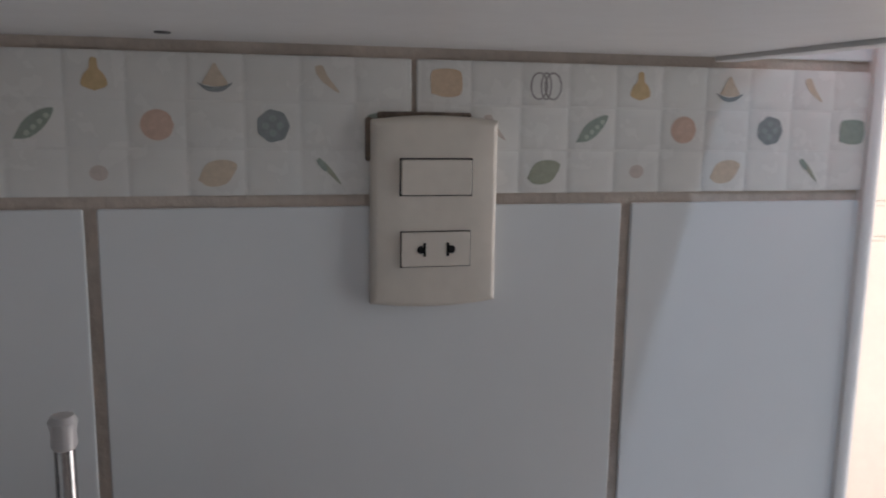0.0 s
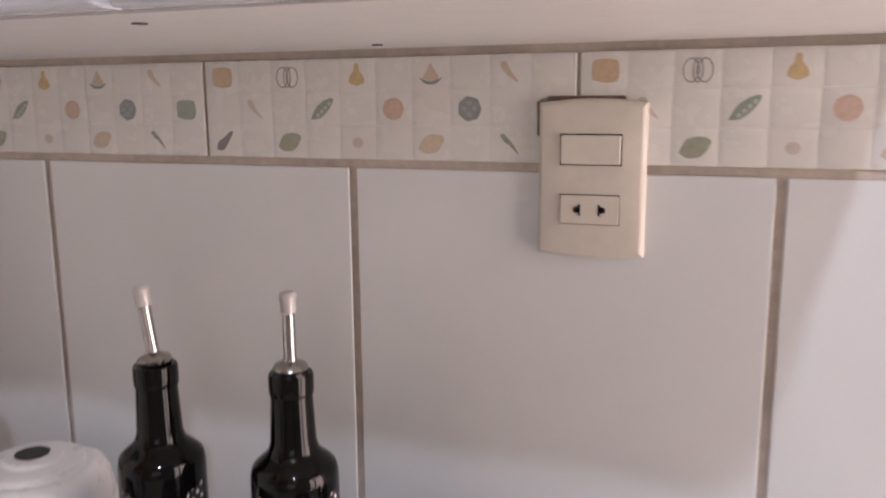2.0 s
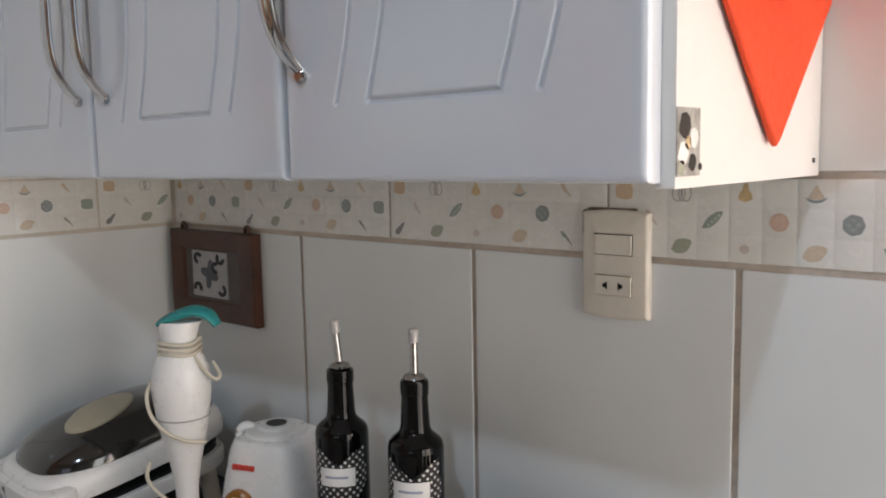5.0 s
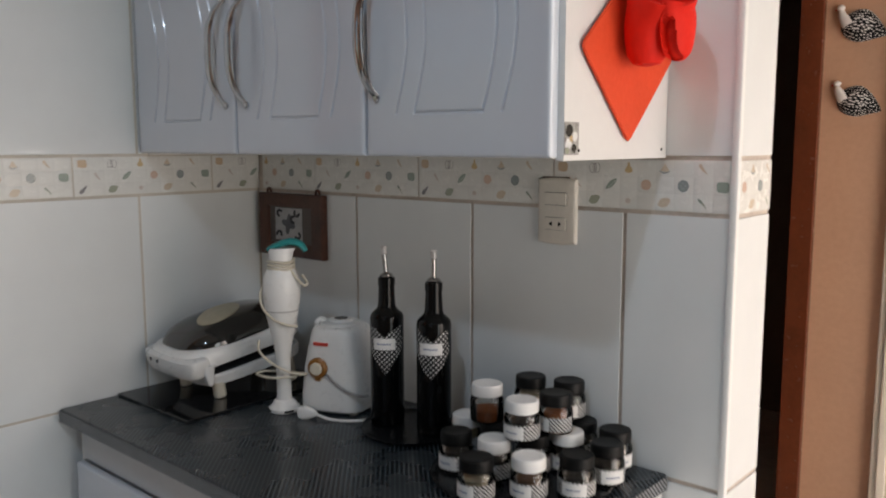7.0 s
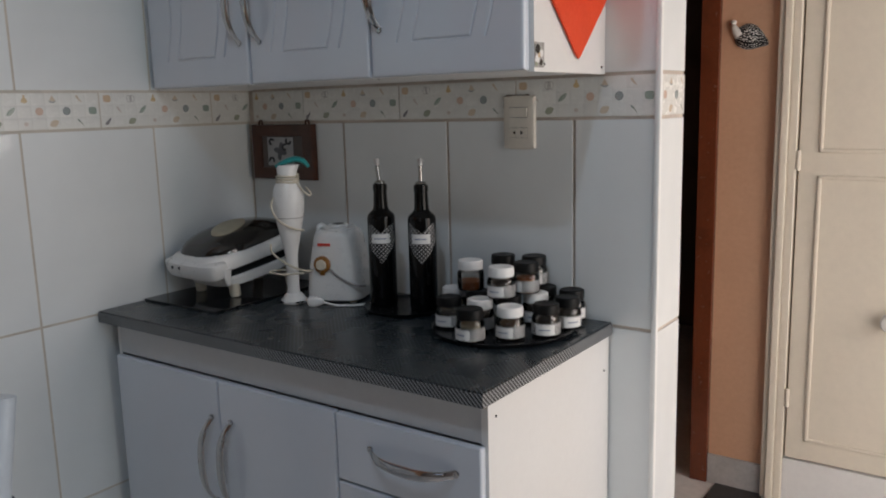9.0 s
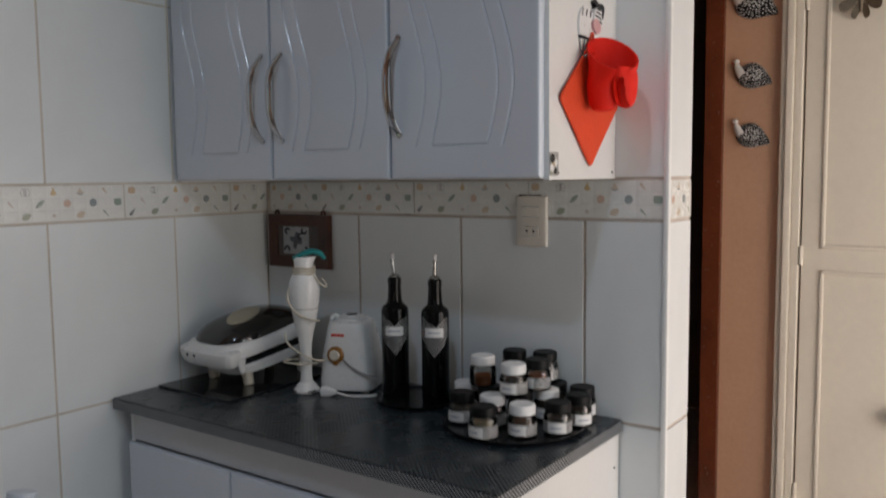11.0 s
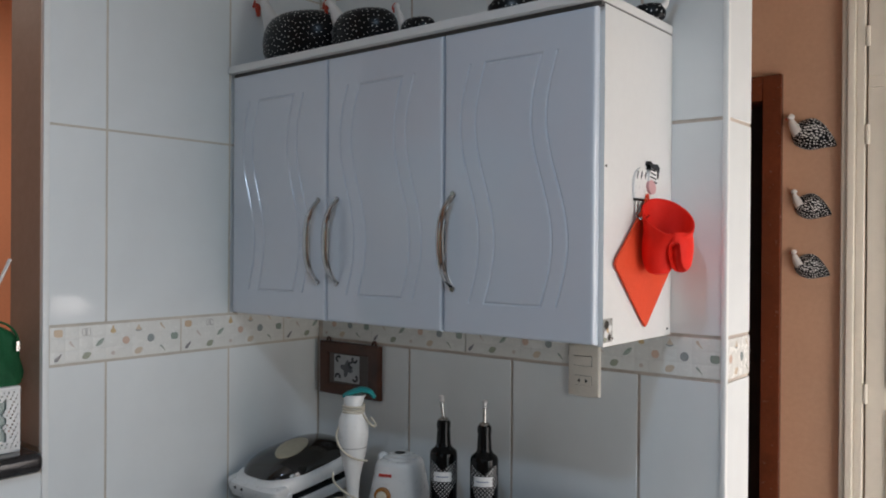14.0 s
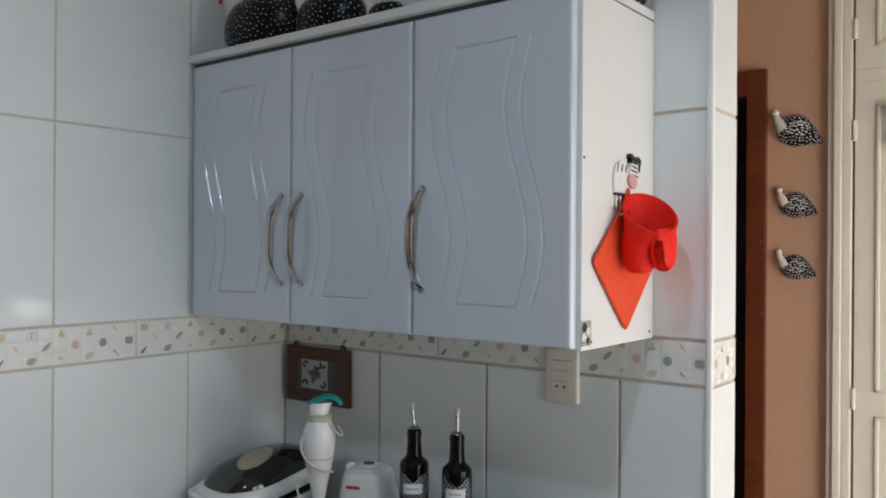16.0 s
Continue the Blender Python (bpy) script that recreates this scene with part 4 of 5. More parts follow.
bl = thing("hand_blender", 0.341, -0.221, WZ, "white hand blender with teal grip standing on its guard", "blender", rz=40)
part("guard", loft([ring(0, 0, z, r, n=30) for r, z in ((0.030, 0.0), (0.033, 0.003), (0.033, 0.009), (0.027, 0.013), (0.024, 0.020), (0.018, 0.026))]), M_PLASTW, bl)
for k in range(4):
    a = k * math.pi / 2 + 0.5
    q = rbox((-0.010, -0.0015, 0.004), (0.010, 0.0015, 0.008), 0.001)
    q.transform(Matrix.Translation((0.0325 * math.cos(a), 0.0325 * math.sin(a), 0)) @ pose(0, 0, 0, 0, 0, math.degrees(a) + 90))
    part("vent", q, M_BLACK, bl)
part("shaft", lathe([(0.0165, 0.024), (0.0150, 0.04), (0.0150, 0.105), (0.0165, 0.125), (0.0195, 0.145)], n=28), M_PLASTW, bl)
part("motor_body", lathe([(0.0195, 0.145), (0.0245, 0.168), (0.0305, 0.195), (0.0355, 0.222), (0.0385, 0.248), (0.0390, 0.266), (0.0365, 0.284), (0.0305, 0.298), (0.0260, 0.306), (0.0235, 0.314)], n=32), M_PLASTW, bl)
part("collar", lathe([(0.0352, 0.2165), (0.0356, 0.2185)], n=32), M_GREYCORD, bl)
part("neck", loft([ring(0, 0, 0.310, 0.0235, n=26), ring(0.0, 0, 0.326, 0.0235, n=26), ring(0.001, 0, 0.338, 0.026, 0.024, n=26), ring(0.002, 0, 0.347, 0.030, 0.021, n=26)]), M_PLASTW, bl)
q = tube(spline([(-0.026, 0, 0.343), (-0.012, 0, 0.350), (0.006, 0, 0.357), (0.024, 0, 0.360), (0.042, 0, 0.354), (0.053, 0, 0.340)], 6), lambda t: 0.012 + 0.008 * math.sin(math.pi * t) ** 0.7, n=16, flat=0.36)
part("grip", q, M_TEAL, bl, "teal rubber grip")
coil = []
for k in range(80):
    a = k / 79 * 2 * math.pi * 3.4
    coil.append(((0.0265 + 0.001 * math.sin(7 * a)) * math.cos(a), (0.0265 + 0.001 * math.sin(5 * a)) * math.sin(a), 0.300 + 0.024 * k / 79 + 0.002 * math.sin(2 * a)))
part("cord_coil", tube(coil, 0.0028, n=8), M_CORD, bl, "cream cord wound round the neck")
part("cord", tube(spline([(0.024, -0.014, 0.302), (0.038, -0.02, 0.284), (0.052, -0.02, 0.272), (0.056, -0.012, 0.276), (0.044, 0.0, 0.290)], 8), 0.0026, n=8), M_CORD, bl)
part("cord", tube(spline([(-0.034, -0.014, 0.27), (-0.040, -0.022, 0.250), (-0.032, -0.030, 0.225), (-0.012, -0.036, 0.205), (0.014, -0.034, 0.192), (0.036, -0.022, 0.186)], 8), 0.0026, n=8), M_CORD, bl)
part("cord", tube(spline([(-0.050, 0.0, 0.150), (-0.046, -0.020, 0.135), (-0.024, -0.030, 0.115), (0.006, -0.030, 0.096), (0.034, -0.018, 0.083), (0.052, -0.004, 0.082), (0.040, 0.010, 0.078), (0.0, 0.022, 0.078), (-0.04, 0.012, 0.082), (-0.055, -0.006, 0.080), (-0.02, -0.026, 0.078), (0.03, -0.020, 0.078)], 8), 0.0026, n=8), M_CORD, bl)

ap = thing("food_processor_base", 0.405, -0.115, WZ, "white kitchen appliance motor base with amber dial", "appliance", rz=22)
rows = [ring(0, 0, z, r, r, n=44, power=p) for z, r, p in ((0.004, 0.068, 4), (0.008, 0.073, 4), (0.030, 0.0735, 4), (0.090, 0.0685, 3.8), (0.140, 0.0610, 3.4), (0.162, 0.0575, 3.2), (0.174, 0.0530, 3), (0.179, 0.0460, 2.6))]
part("housing", loft(rows), M_PLASTW, ap)
part("top_ring", lathe([(0.044, 0.177), (0.043, 0.184), (0.038, 0.186), (0.026, 0.186), (0.024, 0.190), (0.016, 0.191)], n=32), M_PLASTW, ap)
part("drive_hole", lathe([(0.0145, 0.189), (0.0145, 0.1918)], n=24), M_BLACK, ap)
q = tube(spline([(-0.046, -0.022, 0.168), (-0.047, -0.020, 0.182), (-0.041, -0.014, 0.188), (-0.034, -0.008, 0.184)], 5), 0.0065, n=10)
part("lug", q, M_PLASTW, ap)
for x0, x1 in ((-0.034, -0.027), (-0.0255, -0.0185), (-0.017, -0.010), (-0.0085, -0.001)):
    part("lettering_bar", rbox((x0, -0.0632, 0.143), (x1, -0.0580, 0.1495), 0.0), M_REDTXT, ap, "red lettering bar")
dial = part("dial", lathe([(0.019, 0), (0.0215, 0.002), (0.0215, 0.009), (0.018, 0.012)], n=30), M_AMBER, ap, "amber plastic dial", pose(-0.020, -0.0665, 0.098, 90))
part("dial_cap", lathe([(0.0135, 0.011), (0.0135, 0.015), (0.011, 0.0175)], n=26), M_CREAM, dial, "cream dial cap")
q = rbox((-0.006, -0.027, 0.002), (0.006, -0.018, 0.009), 0.002)
part("pointer", q, M_AMBER, dial)
for x, y in ((-0.05, -0.05), (0.05, -0.05), (-0.05, 0.05), (0.05, 0.05)):
    q = lathe([(0.010, 0), (0.010, 0.006)], n=16)
    q.transform(Matrix.Translation((x, y, 0)))
    part("foot", q, M_CREAM, ap)
part("cord", tube(spline([(0.0, -0.071, 0.086), (0.020, -0.074, 0.070), (0.046, -0.075, 0.056), (0.072, -0.068, 0.046), (0.080, -0.04, 0.04)], 8), 0.0028, n=8), M_GREYCORD, ap, "grey cord across the front")
plug = thing("power_plug", 0.418, -0.222, WZ, "white power plug and flex lying on the worktop", "plug")
q = loft([ring(0, 0, z, r, r2, n=18, power=3) for z, r, r2 in ((-0.022, 0.004, 0.004), (-0.018, 0.012, 0.010), (-0.004, 0.015, 0.011), (0.010, 0.010, 0.008), (0.020, 0.005, 0.005))])
q.transform(pose(0, 0, 0.0115, 0, 90, 25))
part("shell", q, M_PLASTW, plug)
part("cord", tube(spline([(0.018, 0.008, 0.010), (0.05, 0.018, 0.004), (0.09, 0.040, 0.004), (0.115, 0.075, 0.004)], 8), 0.003, n=8), M_PLASTW, plug)

tray = thing("bottle_tray", 0.628, -0.128, WZ, "round black tray under the two bottles", "tray")
part("dish", lathe([(0.088, 0.0), (0.100, 0.003), (0.104, 0.009), (0.102, 0.0095), (0.097, 0.005), (0.085, 0.004), (0.002, 0.004)], n=48), M_BLACK, tray)
part("cord", tube(spline([(-0.012, 0.065, 0.006), (0.0, 0.06, 0.05), (0.008, 0.05, 0.11), (0.018, 0.055, 0.06), (0.04, 0.075, 0.008)], 8), 0.0035, n=8), M_BLACK, tray)
ZB0 = WZ + 0.0045


def heart(u, v):
    """Heart-shaped sheet: lobes at the top, point at the bottom."""
    x = abs(2 * u - 1)
    top = 1.0 - 0.24 * (1 - x) ** 1.3 if x < 0.93 else 0.75
    return 0.52 * x ** 1.1 < v < top


def bottle(x, y, lean, face, label, up=0.0):
    b = thing("oil_bottle", x, y, ZB0, label, "bottle", "bottles on the tray", rz=face)
    k = 0.0335
    part("glass", lathe([(0.028, 0.0), (k - 0.001, 0.002), (k, 0.006), (k, 0.213), (k - 0.0007, 0.2180), (0.0314, 0.2225), (0.0270, 0.2270), (0.0220, 0.2312), (0.0188, 0.2355), (0.0174, 0.2420), (0.0164, 0.262), (0.0156, 0.277), (0.0155, 0.278),
                         (0.0166, 0.2785), (0.0169, 0.282), (0.0169, 0.293), (0.0158, 0.295), (0.0110, 0.2955)], n=40), M_BOTTLE, b, "black glass body")
    sh = part("heart_sheet", bent(k, -math.pi / 2 - 1.15, -math.pi / 2 + 1.15, 0.108 + up, 0.206 + up, 46, 46, heart), M_DOTS, b, "heart-shaped dotted sheet")
    lb = part("paper_label", bent(k, -math.pi / 2 - 0.72, -math.pi / 2 + 0.62, 0.156 + up, 0.179 + up, 16, 2, thick=0.0011), M_LABEL, b, "white paper label")
    part("ink_bar", bent(k, -math.pi / 2 - 0.5, -math.pi / 2 + 0.35, 0.166 + up, 0.1690 + up, 12, 1, thick=0.0014), M_INK, lb)
    p = part("pourer", lathe([(0.0125, 0.0), (0.0135, 0.003), (0.0115, 0.0065), (0.0055, 0.009), (0.0048, 0.012), (0.0046, 0.055)], n=20), M_STEEL, b, "steel pourer", pose(0, 0, 0.295) @ pose(0, 0, 0, 0, 0, -face) @ pose(0, 0, 0, lean * 0.2, lean, 0))
    part("cap", lathe([(0.0050, 0.045), (0.0060, 0.047), (0.0056, 0.053), (0.0066, 0.058), (0.0050, 0.061)], n=18), M_CAPCLEAR, p, "milky plastic cap")
    return b


bottle(0.567, -0.138, -10, 38, "black oil bottle with dotted heart and tilted steel pourer")
bottle(0.676, -0.120, 0, 34, "black oil bottle with dotted heart and steel pourer", 0.004)

# jars on their tray
TX, TY = 0.925, -0.172
jt = thing("jar_tray", TX, TY, WZ, "round black revolving tray full of spice jars", "tray")
part("dish", lathe([(0.06, 0.0), (0.06, 0.003), (0.148, 0.003), (0.155, 0.005), (0.157, 0.010), (0.154, 0.0105), (0.150, 0.007), (0.002, 0.0065)], n=56), M_BLACK, jt)
J_GLASS = finish("glass", lathe([(0.024, 0.0), (0.0285, 0.002), (0.0300, 0.006), (0.0300, 0.036), (0.0285, 0.042), (0.0250, 0.046), (0.0245, 0.050), (0.0235, 0.050),
                                 (0.0235, 0.045), (0.0270, 0.041), (0.0285, 0.036), (0.0285, 0.006), (0.0270, 0.003), (0.002, 0.003)], n=28), M_JAR)
J_FILL = {}
for k, s in enumerate(SPICES):
    for hgt in (0.022, 0.034):
        J_FILL[k, hgt] = finish("contents", lathe([(0.026, 0.0035), (0.0282, 0.007), (0.0282, hgt - 0.001), (0.026, hgt), (0.002, hgt + 0.001)], n=24), s)
J_BAND = finish("striped_band", bent(0.0300, -math.pi / 2 - 1.9, -math.pi / 2 + 1.9, 0.006, 0.031, 40, 3, thick=0.0003), M_STRIPE)
J_LABEL = finish("paper_label", bent(0.0300, -math.pi / 2 - 0.95, -math.pi / 2 + 0.40, 0.0075, 0.0285, 16, 2, thick=0.0007), M_LABEL)
J_INK = finish("ink_bar", bent(0.0300, -math.pi / 2 - 0.70, -math.pi / 2 + 0.05, 0.0165, 0.0190, 10, 1, thick=0.0010), M_INK)
lid_prof = [(0.0255, 0.047), (0.0272, 0.048), (0.0275, 0.050), (0.0275, 0.064), (0.0265, 0.0668), (0.0240, 0.068), (0.0215, 0.0672), (0.002, 0.0670)]
J_LIDS = {c: finish("lid", lathe(lid_prof, n=36), m) for c, m in (("white", M_LIDW), ("black", M_LIDB))}
NAMES = ("dark spice", "red spice", "pale spice", "brown spice")


def jar(x, y, tier, lid, spice, face, full=0.034, banded=True):
    z = WZ + 0.0068 + 0.0683 * tier
    j = thing("spice_jar", x, y, z, f"glass spice jar with {lid} lid, white label and {NAMES[spice]}" if banded else f"glass spice jar with {lid} lid half full of {NAMES[spice]}", "jar", "spice jars on the tray", rz=face)
    part("glass", J_GLASS, None, j)
    part("contents", J_FILL[spice, full], None, j, NAMES[spice])
    part("lid", J_LIDS[lid], None, j, lid + " plastic lid")
    if banded:
        part("striped_band", J_BAND, None, j, "black and white striped tape")
        lb = part("paper_label", J_LABEL, None, j, "white paper label")
        part("ink_bar", J_INK, None, lb)


for row in ((0.828, -0.232, 0, "black", 0, 18), (0.927, -0.300, 0, "black", 2, 8), (0.987, -0.243, 0, "white", 3, 20), (1.040, -0.187, 0, "black", 0, 40),
            (1.050, -0.112, 0, "black", 0, 70), (1.028, -0.046, 0, "black", 2, 75), (0.785, -0.150, 0, "white", 2, 30), (0.898, -0.218, 0, "white", 0, 20),
            (0.972, -0.108, 0, "white", 0, 35), (0.958, -0.042, 0, "black", 0, 30), (0.850, -0.152, 0, "black", 0, 25), (0.885, -0.090, 0, "black", 3, 30),
            (0.934, -0.157, 0, "black", 0, 25),
            (0.936, -0.192, 1, "white", 0, 18), (0.957, -0.124, 1, "black", 1, -10), (0.935, -0.048, 1, "black", 0, 40), (0.866, -0.068, 1, "black", 2, 25)):
    jar(*row)
jar(0.836, -0.158, 1, "white", 1, 0, 0.022, False)

# ---------------------------------------------------------------- serving hatch
sill = tagged(part("hatch_sill", rbox((XL - 0.22, -2.3, 1.120), (XL + 0.022, YE - 0.013, 1.166), 0.016, 4), M_GRANITE), "polished black granite sill of the serving hatch", "", "", "structure")
bx = thing("openwork_box", -0.115, -0.945, 1.166, "white openwork metal box with a mirrored panel", "box")
part("base", rbox((-0.055, -0.085, 0.0), (0.055, 0.085, 0.004), 0.002), M_PLASTW, bx)
part("rim", rbox((-0.056, -0.086, 0.138), (0.056, 0.086, 0.146), 0.002), M_PLASTW, bx)
def lattice(w, h):
    """Sheet with many small holes round a window with a wavy edge."""
    bm = bmesh.new()
    nx, nz = 46, 38
    vs = {(i, k): bm.verts.new((0, -w + 2 * w * i / nx, 0.004 + h * k / nz)) for i in range(nx + 1) for k in range(nz + 1)}
    for i in range(nx):
        for k in range(nz):
            u, v = (i + 0.5) / nx * 2 - 1, (k + 0.5) / nz * 2 - 1
            wave = 0.62 + 0.05 * math.cos(9 * math.atan2(v, u))
            edge = max(abs(u), abs(v))
            if max(abs(u), abs(v) * 0.95) < wave:
                continue
            if edge < 0.95 and edge > wave + 0.06 and i % 3 == (k // 2) % 3 and k % 2 == 0:
                continue
            bm.faces.new([vs[p] for p in ((i, k), (i + 1, k), (i + 1, k + 1), (i, k + 1))])
    for v in [v for v in bm.verts if not v.link_faces]:
        bm.verts.remove(v)
    ex = bmesh.ops.extrude_face_region(bm, geom=bm.faces[:])
    for v in ex["geom"]:
        if isinstance(v, bmesh.types.BMVert):
            v.co.x += 0.0015
    return bm
LAT = finish("lattice_panel", lattice(0.085, 0.134), M_PLASTW, smooth=False)
part("lattice_panel", LAT, None, bx, "", pose(0.0535, 0, 0))
part("lattice_panel", LAT, None, bx, "", pose(-0.055, 0, 0))
part("lattice_panel", LAT, None, bx, "", pose(0, 0.0835, 0, 0, 0, 90) @ Matrix.Diagonal((1, 0.64, 1, 1)))
part("mirror_panel", rbox((0.046, -0.06, 0.012), (0.049, 0.06, 0.13), 0.0), M_MIRROR, bx, "greenish mirrored panel")
bag = thing("green_bag", -0.115, -0.950, 1.312, "dark green fabric pouch with a steel zip pull on the box", "bag")
rows = []
for k in range(14):
    t = k / 13
    zz = 0.150 * t
    s = (1 - (2 * t - 0.75) ** 4 * 0.22) * (1 if t < 0.9 else 0.86)
    r = ring(0, -0.01 * t, zz, 0.052 * s * (1 - 0.35 * t), 0.118 * s * (1 - 0.12 * t), n=40, power=3.2)
    rows.append([(x + 0.004 * math.sin(9 * y / 0.1 + 3 * zz / 0.05) , y + 0.003 * math.sin(zz / 0.012), z + 0.004 * math.sin(7 * y / 0.1)) for x, y, z in r])
part("pouch", loft(rows), M_GREEN, bag)
part("zip", tube(spline([(0.030, -0.09, 0.142), (0.034, 0.0, 0.148), (0.030, 0.06, 0.140), (0.034, 0.085, 0.12), (0.040, 0.095, 0.09)], 6), 0.0026, n=8), M_GREEN, bag, "green zip seam")
q = rbox((0.042, 0.085, 0.075), (0.046, 0.094, 0.098), 0.001)
part("zip_pull", q, M_STEEL, bag, "steel zip pull")
st = thing("white_stick", -0.10, -0.918, 1.457, "thin white stick leaning out behind the bag", "stick")
part("rod", tube([(0, 0.052, 0.135), (0, 0.02, 0.065), (0, -0.03, -0.045), (0, -0.115, -0.29)], 0.004, n=10), M_PLASTW, st)

# ---------------------------------------------------------------- chair by the table
ch = thing("metal_chair", 0.442, -1.03, FL, "grey enamelled tubular metal chair", "chair", rz=12)
for x in (0.0, -0.38):
    part("back_post", tube(spline([(x, 0.02, 0.0), (x, 0.0, 0.44), (x, -0.005, 0.65), (x, 0.03, 0.848)], 8), 0.0240, n=16), M_TUBE, ch)
    part("leg", tube([(x, -0.40, 0.0), (x, -0.37, 0.44)], 0.016, n=14), M_TUBE, ch)
for z in (0.80, 0.66):
    part("back_rail", tube([(0, 0.02, z), (-0.38, 0.02, z)], 0.013, n=12), mat("dark_rail", (0.10, 0.12, 0.15), 0.4, var=0.06), ch, "darker back rail")
part("seat", rbox((-0.40, -0.40, 0.44), (0.02, 0.0, 0.475), 0.012, 3), M_TUBE, ch)

# ---------------------------------------------------------------- tiles
J = 0.0036                                   # half a joint


def tile_mesh(w, h, j):
    return finish("tile", rbox((j, 0, j), (w - j, B, h - j), 0.0015, 2), M_TILE)


MESHES = {}


def lay(parent, along, a0, a1, z0, z1, name="tile"):
    """One glazed tile; along 'x' faces -y on the back wall, 'y' faces +x on the left wall, 'e' faces +x on the wall end."""
    key = (round(a1 - a0, 4), round(z1 - z0, 4), 0.0024 if along == "y" else J)
    if key not in MESHES:
        MESHES[key] = tile_mesh(*key)
    at = {"x": pose(a0, 0, z0), "y": pose(XL, a0, z0, 0, 0, 90), "e": pose(XR, a0, z0, 0, 0, 90)}[along]
    part(name, MESHES[key], None, parent, "", at)


ZR = [FL, 0.440, 0.895, 1.350]
ZU = [1.441, 1.898, 2.355, CEIL]
ROWS = list(zip(ZR, ZR[1:])) + list(zip(ZU, ZU[1:]))
XJ = [XL, 0.333, 0.671, 1.010, XR - 0.004]
YJ = [YE, -0.675, -0.325, 0.0]
for z0, z1 in ROWS:
    for a0, a1 in zip(XJ, XJ[1:]):
        lay(wall_back, "x", a0, a1, z0, z1)
    for a0, a1 in zip(YJ, YJ[1:]):
        lay(wall_left, "y", a0, a1, z0, z1)
    lay(wall_back, "e", 0.006, WT - 0.002, z0, z1)
for z0, z1 in ((FL, 0.440), (0.440, 0.895), (0.895, 1.119)):
    for a0, a1 in ((-2.3, -2.05), (-2.05, -1.70), (-1.70, -1.35), (-1.35, -1.015), (-1.015, YE)):
        lay(wall_hatch, "y", a0, a1, z0, z1)

# border strip: ten by three raised squares, small fruit and vegetable motifs
BW, BH = 0.338, 0.091


def blob(cx, cz, pts, s=1.0):
    o = spline([(cx + s * x, cz + s * z, 0) for x, z in pts + pts[:1]], 4)[:-1]
    return [(v.x, v.y) for v in o]


ROUND = [(0.011 * math.cos(k * math.pi / 4), 0.0105 * math.sin(k * math.pi / 4)) for k in range(8)]
RAGGED = [(0.0112 * (1 + 0.035 * (-1) ** k) * math.cos(k * math.pi / 7), 0.0112 * (1 + 0.035 * (-1) ** k) * math.sin(k * math.pi / 7)) for k in range(14)]
SQUARE = [(-0.011, -0.008), (0.0, -0.0105), (0.011, -0.008), (0.0115, 0.006), (0.006, 0.0095), (-0.006, 0.0095), (-0.0115, 0.006)]
PEAR = [(0, -0.0105), (0.008, -0.007), (0.0065, 0.0), (0.003, 0.004), (0.002, 0.0105), (-0.002, 0.0105), (-0.003, 0.004), (-0.0065, 0.0), (-0.008, -0.007)]
POD = [(-0.013, -0.010), (-0.003, -0.009), (0.007, -0.001), (0.0125, 0.010), (0.004, 0.009), (-0.006, 0.002)]
LEMON = [(-0.013, -0.005), (-0.006, -0.0095), (0.005, -0.008), (0.011, -0.001), (0.013, 0.006), (0.004, 0.009), (-0.007, 0.006)]
SLIM = [(-0.008, 0.009), (-0.006, 0.010), (0.002, 0.002), (0.009, -0.009), (0.0, -0.001)]
AUB = [(-0.010, -0.009), (-0.003, -0.0095), (0.003, -0.003), (0.010, 0.009), (0.007, 0.010), (-0.001, 0.004), (-0.009, -0.002)]
SMALL = [(x * 0.55, z * 0.5) for x, z in ROUND]
CARROT = [(-0.009, 0.009), (-0.004, 0.0095), (0.000, 0.002), (0.008, -0.009), (-0.002, -0.003), (-0.008, 0.004)]
TRI = [(-0.0085, -0.0045), (0.0, -0.0062), (0.0085, -0.0045), (0.0035, 0.004), (0.0, 0.0095), (-0.0035, 0.004)]
RIND = [(-0.012, -0.0035), (-0.006, -0.0088), (0.0, -0.0100), (0.006, -0.0088), (0.012, -0.0035), (0.006, -0.0058), (0.0, -0.0068), (-0.006, -0.0058)]
TIP = [(-0.009, 0.009), (-0.005, 0.009), (-0.001, 0.003), (-0.003, 0.001), (-0.007, 0.005)]
MOTIFS = [(0, 2, SQUARE, "orange"), (4, 2, PEAR, "yellow"), (6, 2, TRI, "pale"), (6, 2, RIND, "dark"), (8, 2, CARROT, "pale"),
          (1, 1, CARROT, "faint"), (3, 1, POD, "green"), (5, 1, ROUND, "pink"), (7, 1, RAGGED, "dark"), (9, 1, SQUARE, "green"),
          (0, 0, AUB, "egg"), (2, 0, LEMON, "olive"), (4, 0, SMALL, "faint"), (6, 0, LEMON, "pale"), (8, 0, SLIM, "olive"), (8, 0, TIP, "green")]
for k in range(4):                           # peas in the pod, buds of the cabbage
    MOTIFS.append((3, 1, [(0.0018 * math.cos(a) - 0.0045 + 0.0042 * k, 0.0018 * math.sin(a) - 0.0060 + 0.0038 * k) for a in range(6)], "mint"))
    MOTIFS.append((7, 1, [(0.0026 * math.cos(a) + 0.0050 * math.cos(1.57 * k), 0.0026 * math.sin(a) + 0.0050 * math.sin(1.57 * k)) for a in range(6)], "leaf"))


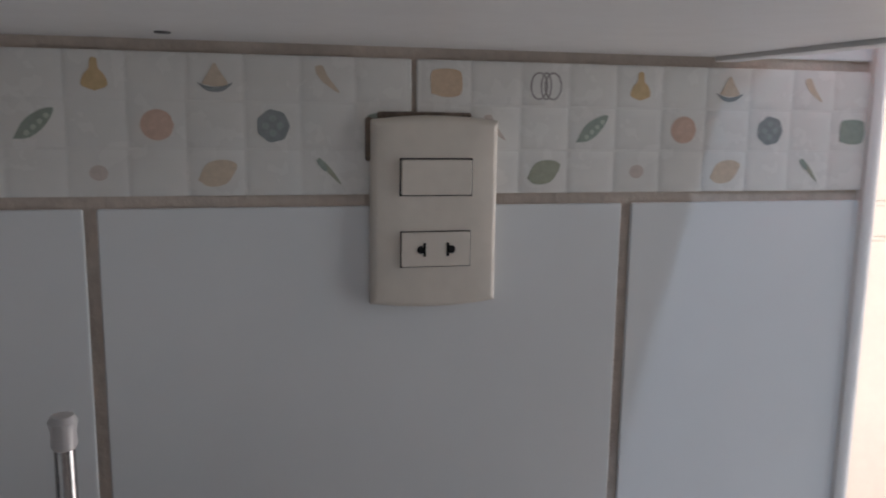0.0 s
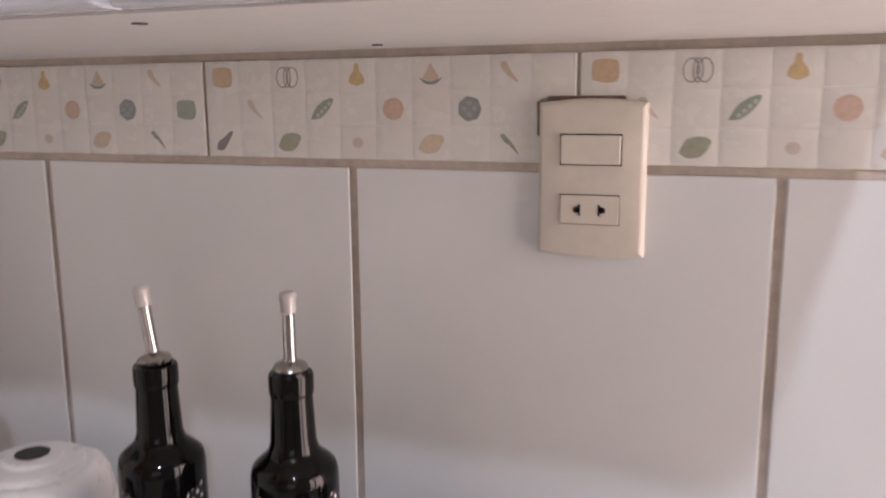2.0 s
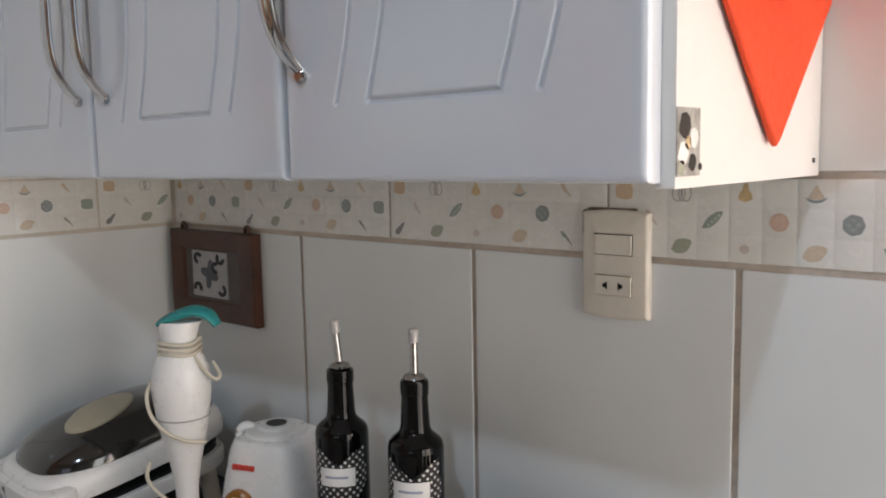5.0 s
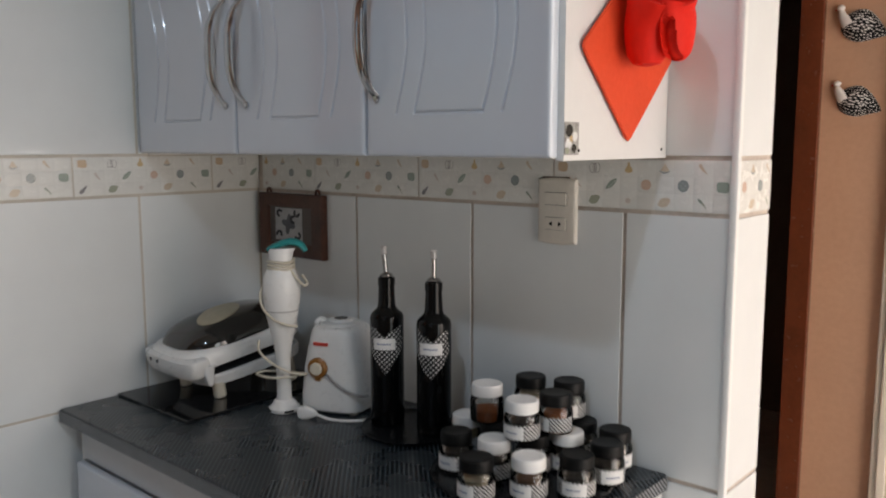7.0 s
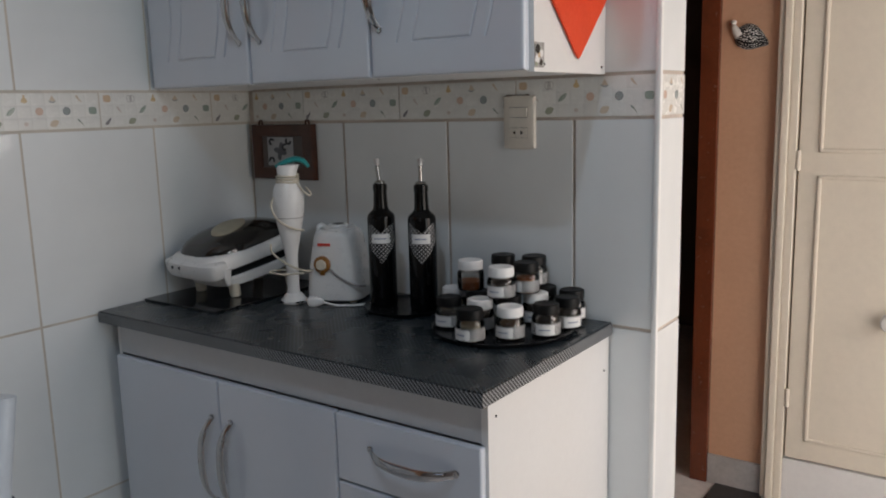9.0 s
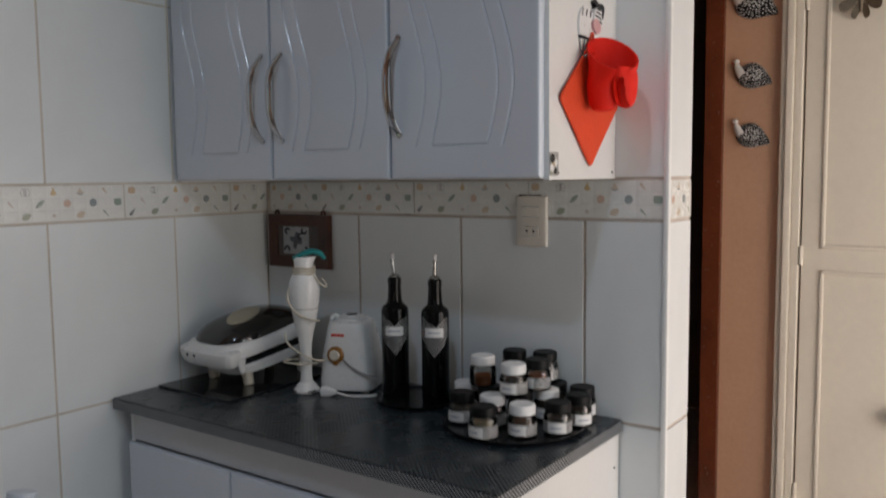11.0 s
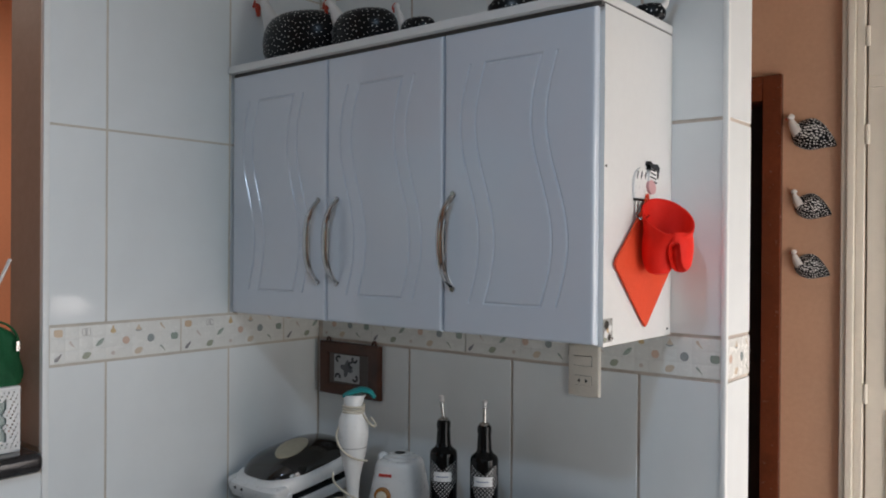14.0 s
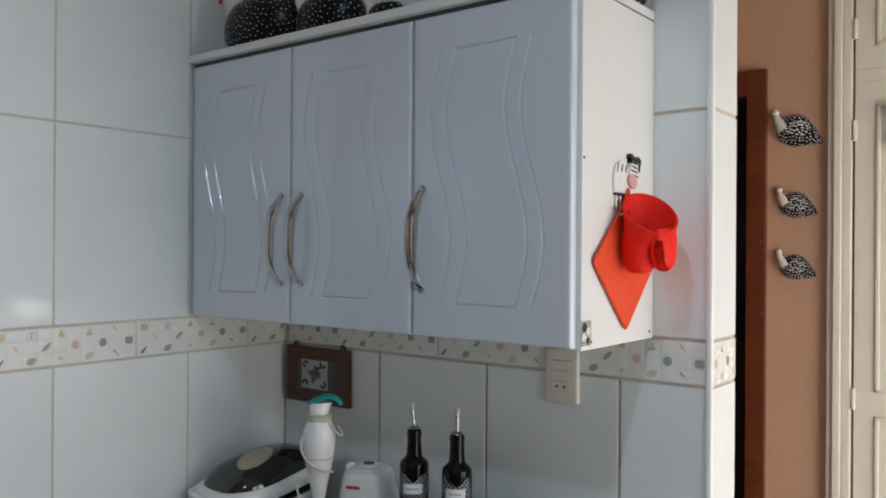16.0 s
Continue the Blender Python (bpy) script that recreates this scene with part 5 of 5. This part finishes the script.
def stroke(rx, cx=0.0, w=0.0006, a0=0.0, a1=2 * math.pi):
    """A thin drawn oval of the pumpkin, as two outlines."""
    n = 22
    ring2 = []
    for k in (1, -1):
        ring2.append([(cx + (rx + k * w) * math.cos(a0 + (a1 - a0) * i / n), (0.0088 + k * w) * math.sin(a0 + (a1 - a0) * i / n) - 0.001) for i in range(n)])
    return ring2


def border_meshes(c0, c1):
    """Tile body and its printed motifs for columns c0 to c1 of the full strip."""
    cw, chh = (BW - 2 * J) / 10, (BH - 2 * J) / 3
    bm = bmesh.new()
    w = (c1 - c0) * cw + 2 * J
    rbox((0.0015, 0.0003, J), (w - 0.0015, B, BH - J), 0.001, 1, bm=bm)
    for c in range(c0, c1):
        for r in range(3):
            x0 = J + (c - c0) * cw
            x1 = x0 + cw
            z0 = J + r * chh
            lv = []
            for inset, y in ((0.0003, 0.0005), (0.0022, -0.0002), (0.0060, -0.0006)):
                lv.append([bm.verts.new(p) for p in ((x0 + inset, y, z0 + inset), (x1 - inset, y, z0 + inset), (x1 - inset, y, z0 + chh - inset), (x0 + inset, y, z0 + chh - inset))])
            for l0, l1 in zip(lv, lv[1:]):
                for k in range(4):
                    bm.faces.new((l0[k], l0[(k + 1) % 4], l1[(k + 1) % 4], l1[k]))
            bm.faces.new(lv[-1])
    names = sorted({m[3] for m in MOTIFS} | {"grey"})
    mo = bmesh.new()
    if c0 <= 2 < c1:
        ox, oz = J + (2 - c0 + 0.5) * cw, J + 2.5 * chh
        for rx, dx in ((0.0035, 0.0), (0.0058, -0.0050), (0.0058, 0.0050)):
            a, b = [[mo.verts.new((ox + 0.95 * x, -0.0008, oz + 0.95 * z)) for x, z in line] for line in stroke(rx, dx)]
            for k in range(len(a)):
                f = mo.faces.new((a[k - 1], a[k], b[k], b[k - 1]))
                f.material_index = names.index("grey")
    laid = set()
    for c, r, pts, ink in MOTIFS:
        if not c0 <= c < c1:
            continue
        over = 0.0002 if (c, r) in laid else 0.0
        laid.add((c, r))
        n0 = len(mo.faces)
        o = blob(J + (c - c0 + 0.5) * cw, J + (r + 0.5) * chh, pts, 0.86)
        q = plate(o, 0.0002)
        q.transform(Matrix.Translation((0, -0.00066 - over, 0)))
        merge(mo, q)
        mo.faces.ensure_lookup_table()
        for f in mo.faces[n0:]:
            f.material_index = names.index(ink)
    return finish("border_tile", bm, M_BORDER), finish("printed_motifs", mo, [INKS[n] for n in names])


STRIPS = {}


def border(parent, at, c0, c1):
    if (c0, c1) not in STRIPS:
        STRIPS[c0, c1] = border_meshes(c0, c1)
    t = part("border_tile", STRIPS[c0, c1][0], None, parent, "embossed border tile with fruit and vegetable motifs", at)
    part("printed_motifs", STRIPS[c0, c1][1], None, t)


ZB1 = 1.350
CWD = BW / 10
for x0, c0, c1 in ((0.863, 0, 10), (0.525, 0, 10), (0.187, 0, 10)):
    border(wall_back, pose(x0, 0, ZB1), c0, c1)
border(wall_back, pose(0.187 - 6 * CWD, 0, ZB1), 4, 10)
border(wall_left, pose(XL, -0.472, ZB1, 0, 0, 90), 0, 10)
border(wall_left, pose(XL, -0.134, ZB1, 0, 0, 90), 0, 4)
border(wall_left, pose(XL, -0.472 - 10 * CWD, ZB1, 0, 0, 90), 0, 10)
border(wall_back, pose(XR, 0.008, ZB1, 0, 0, 90), 5, 9)
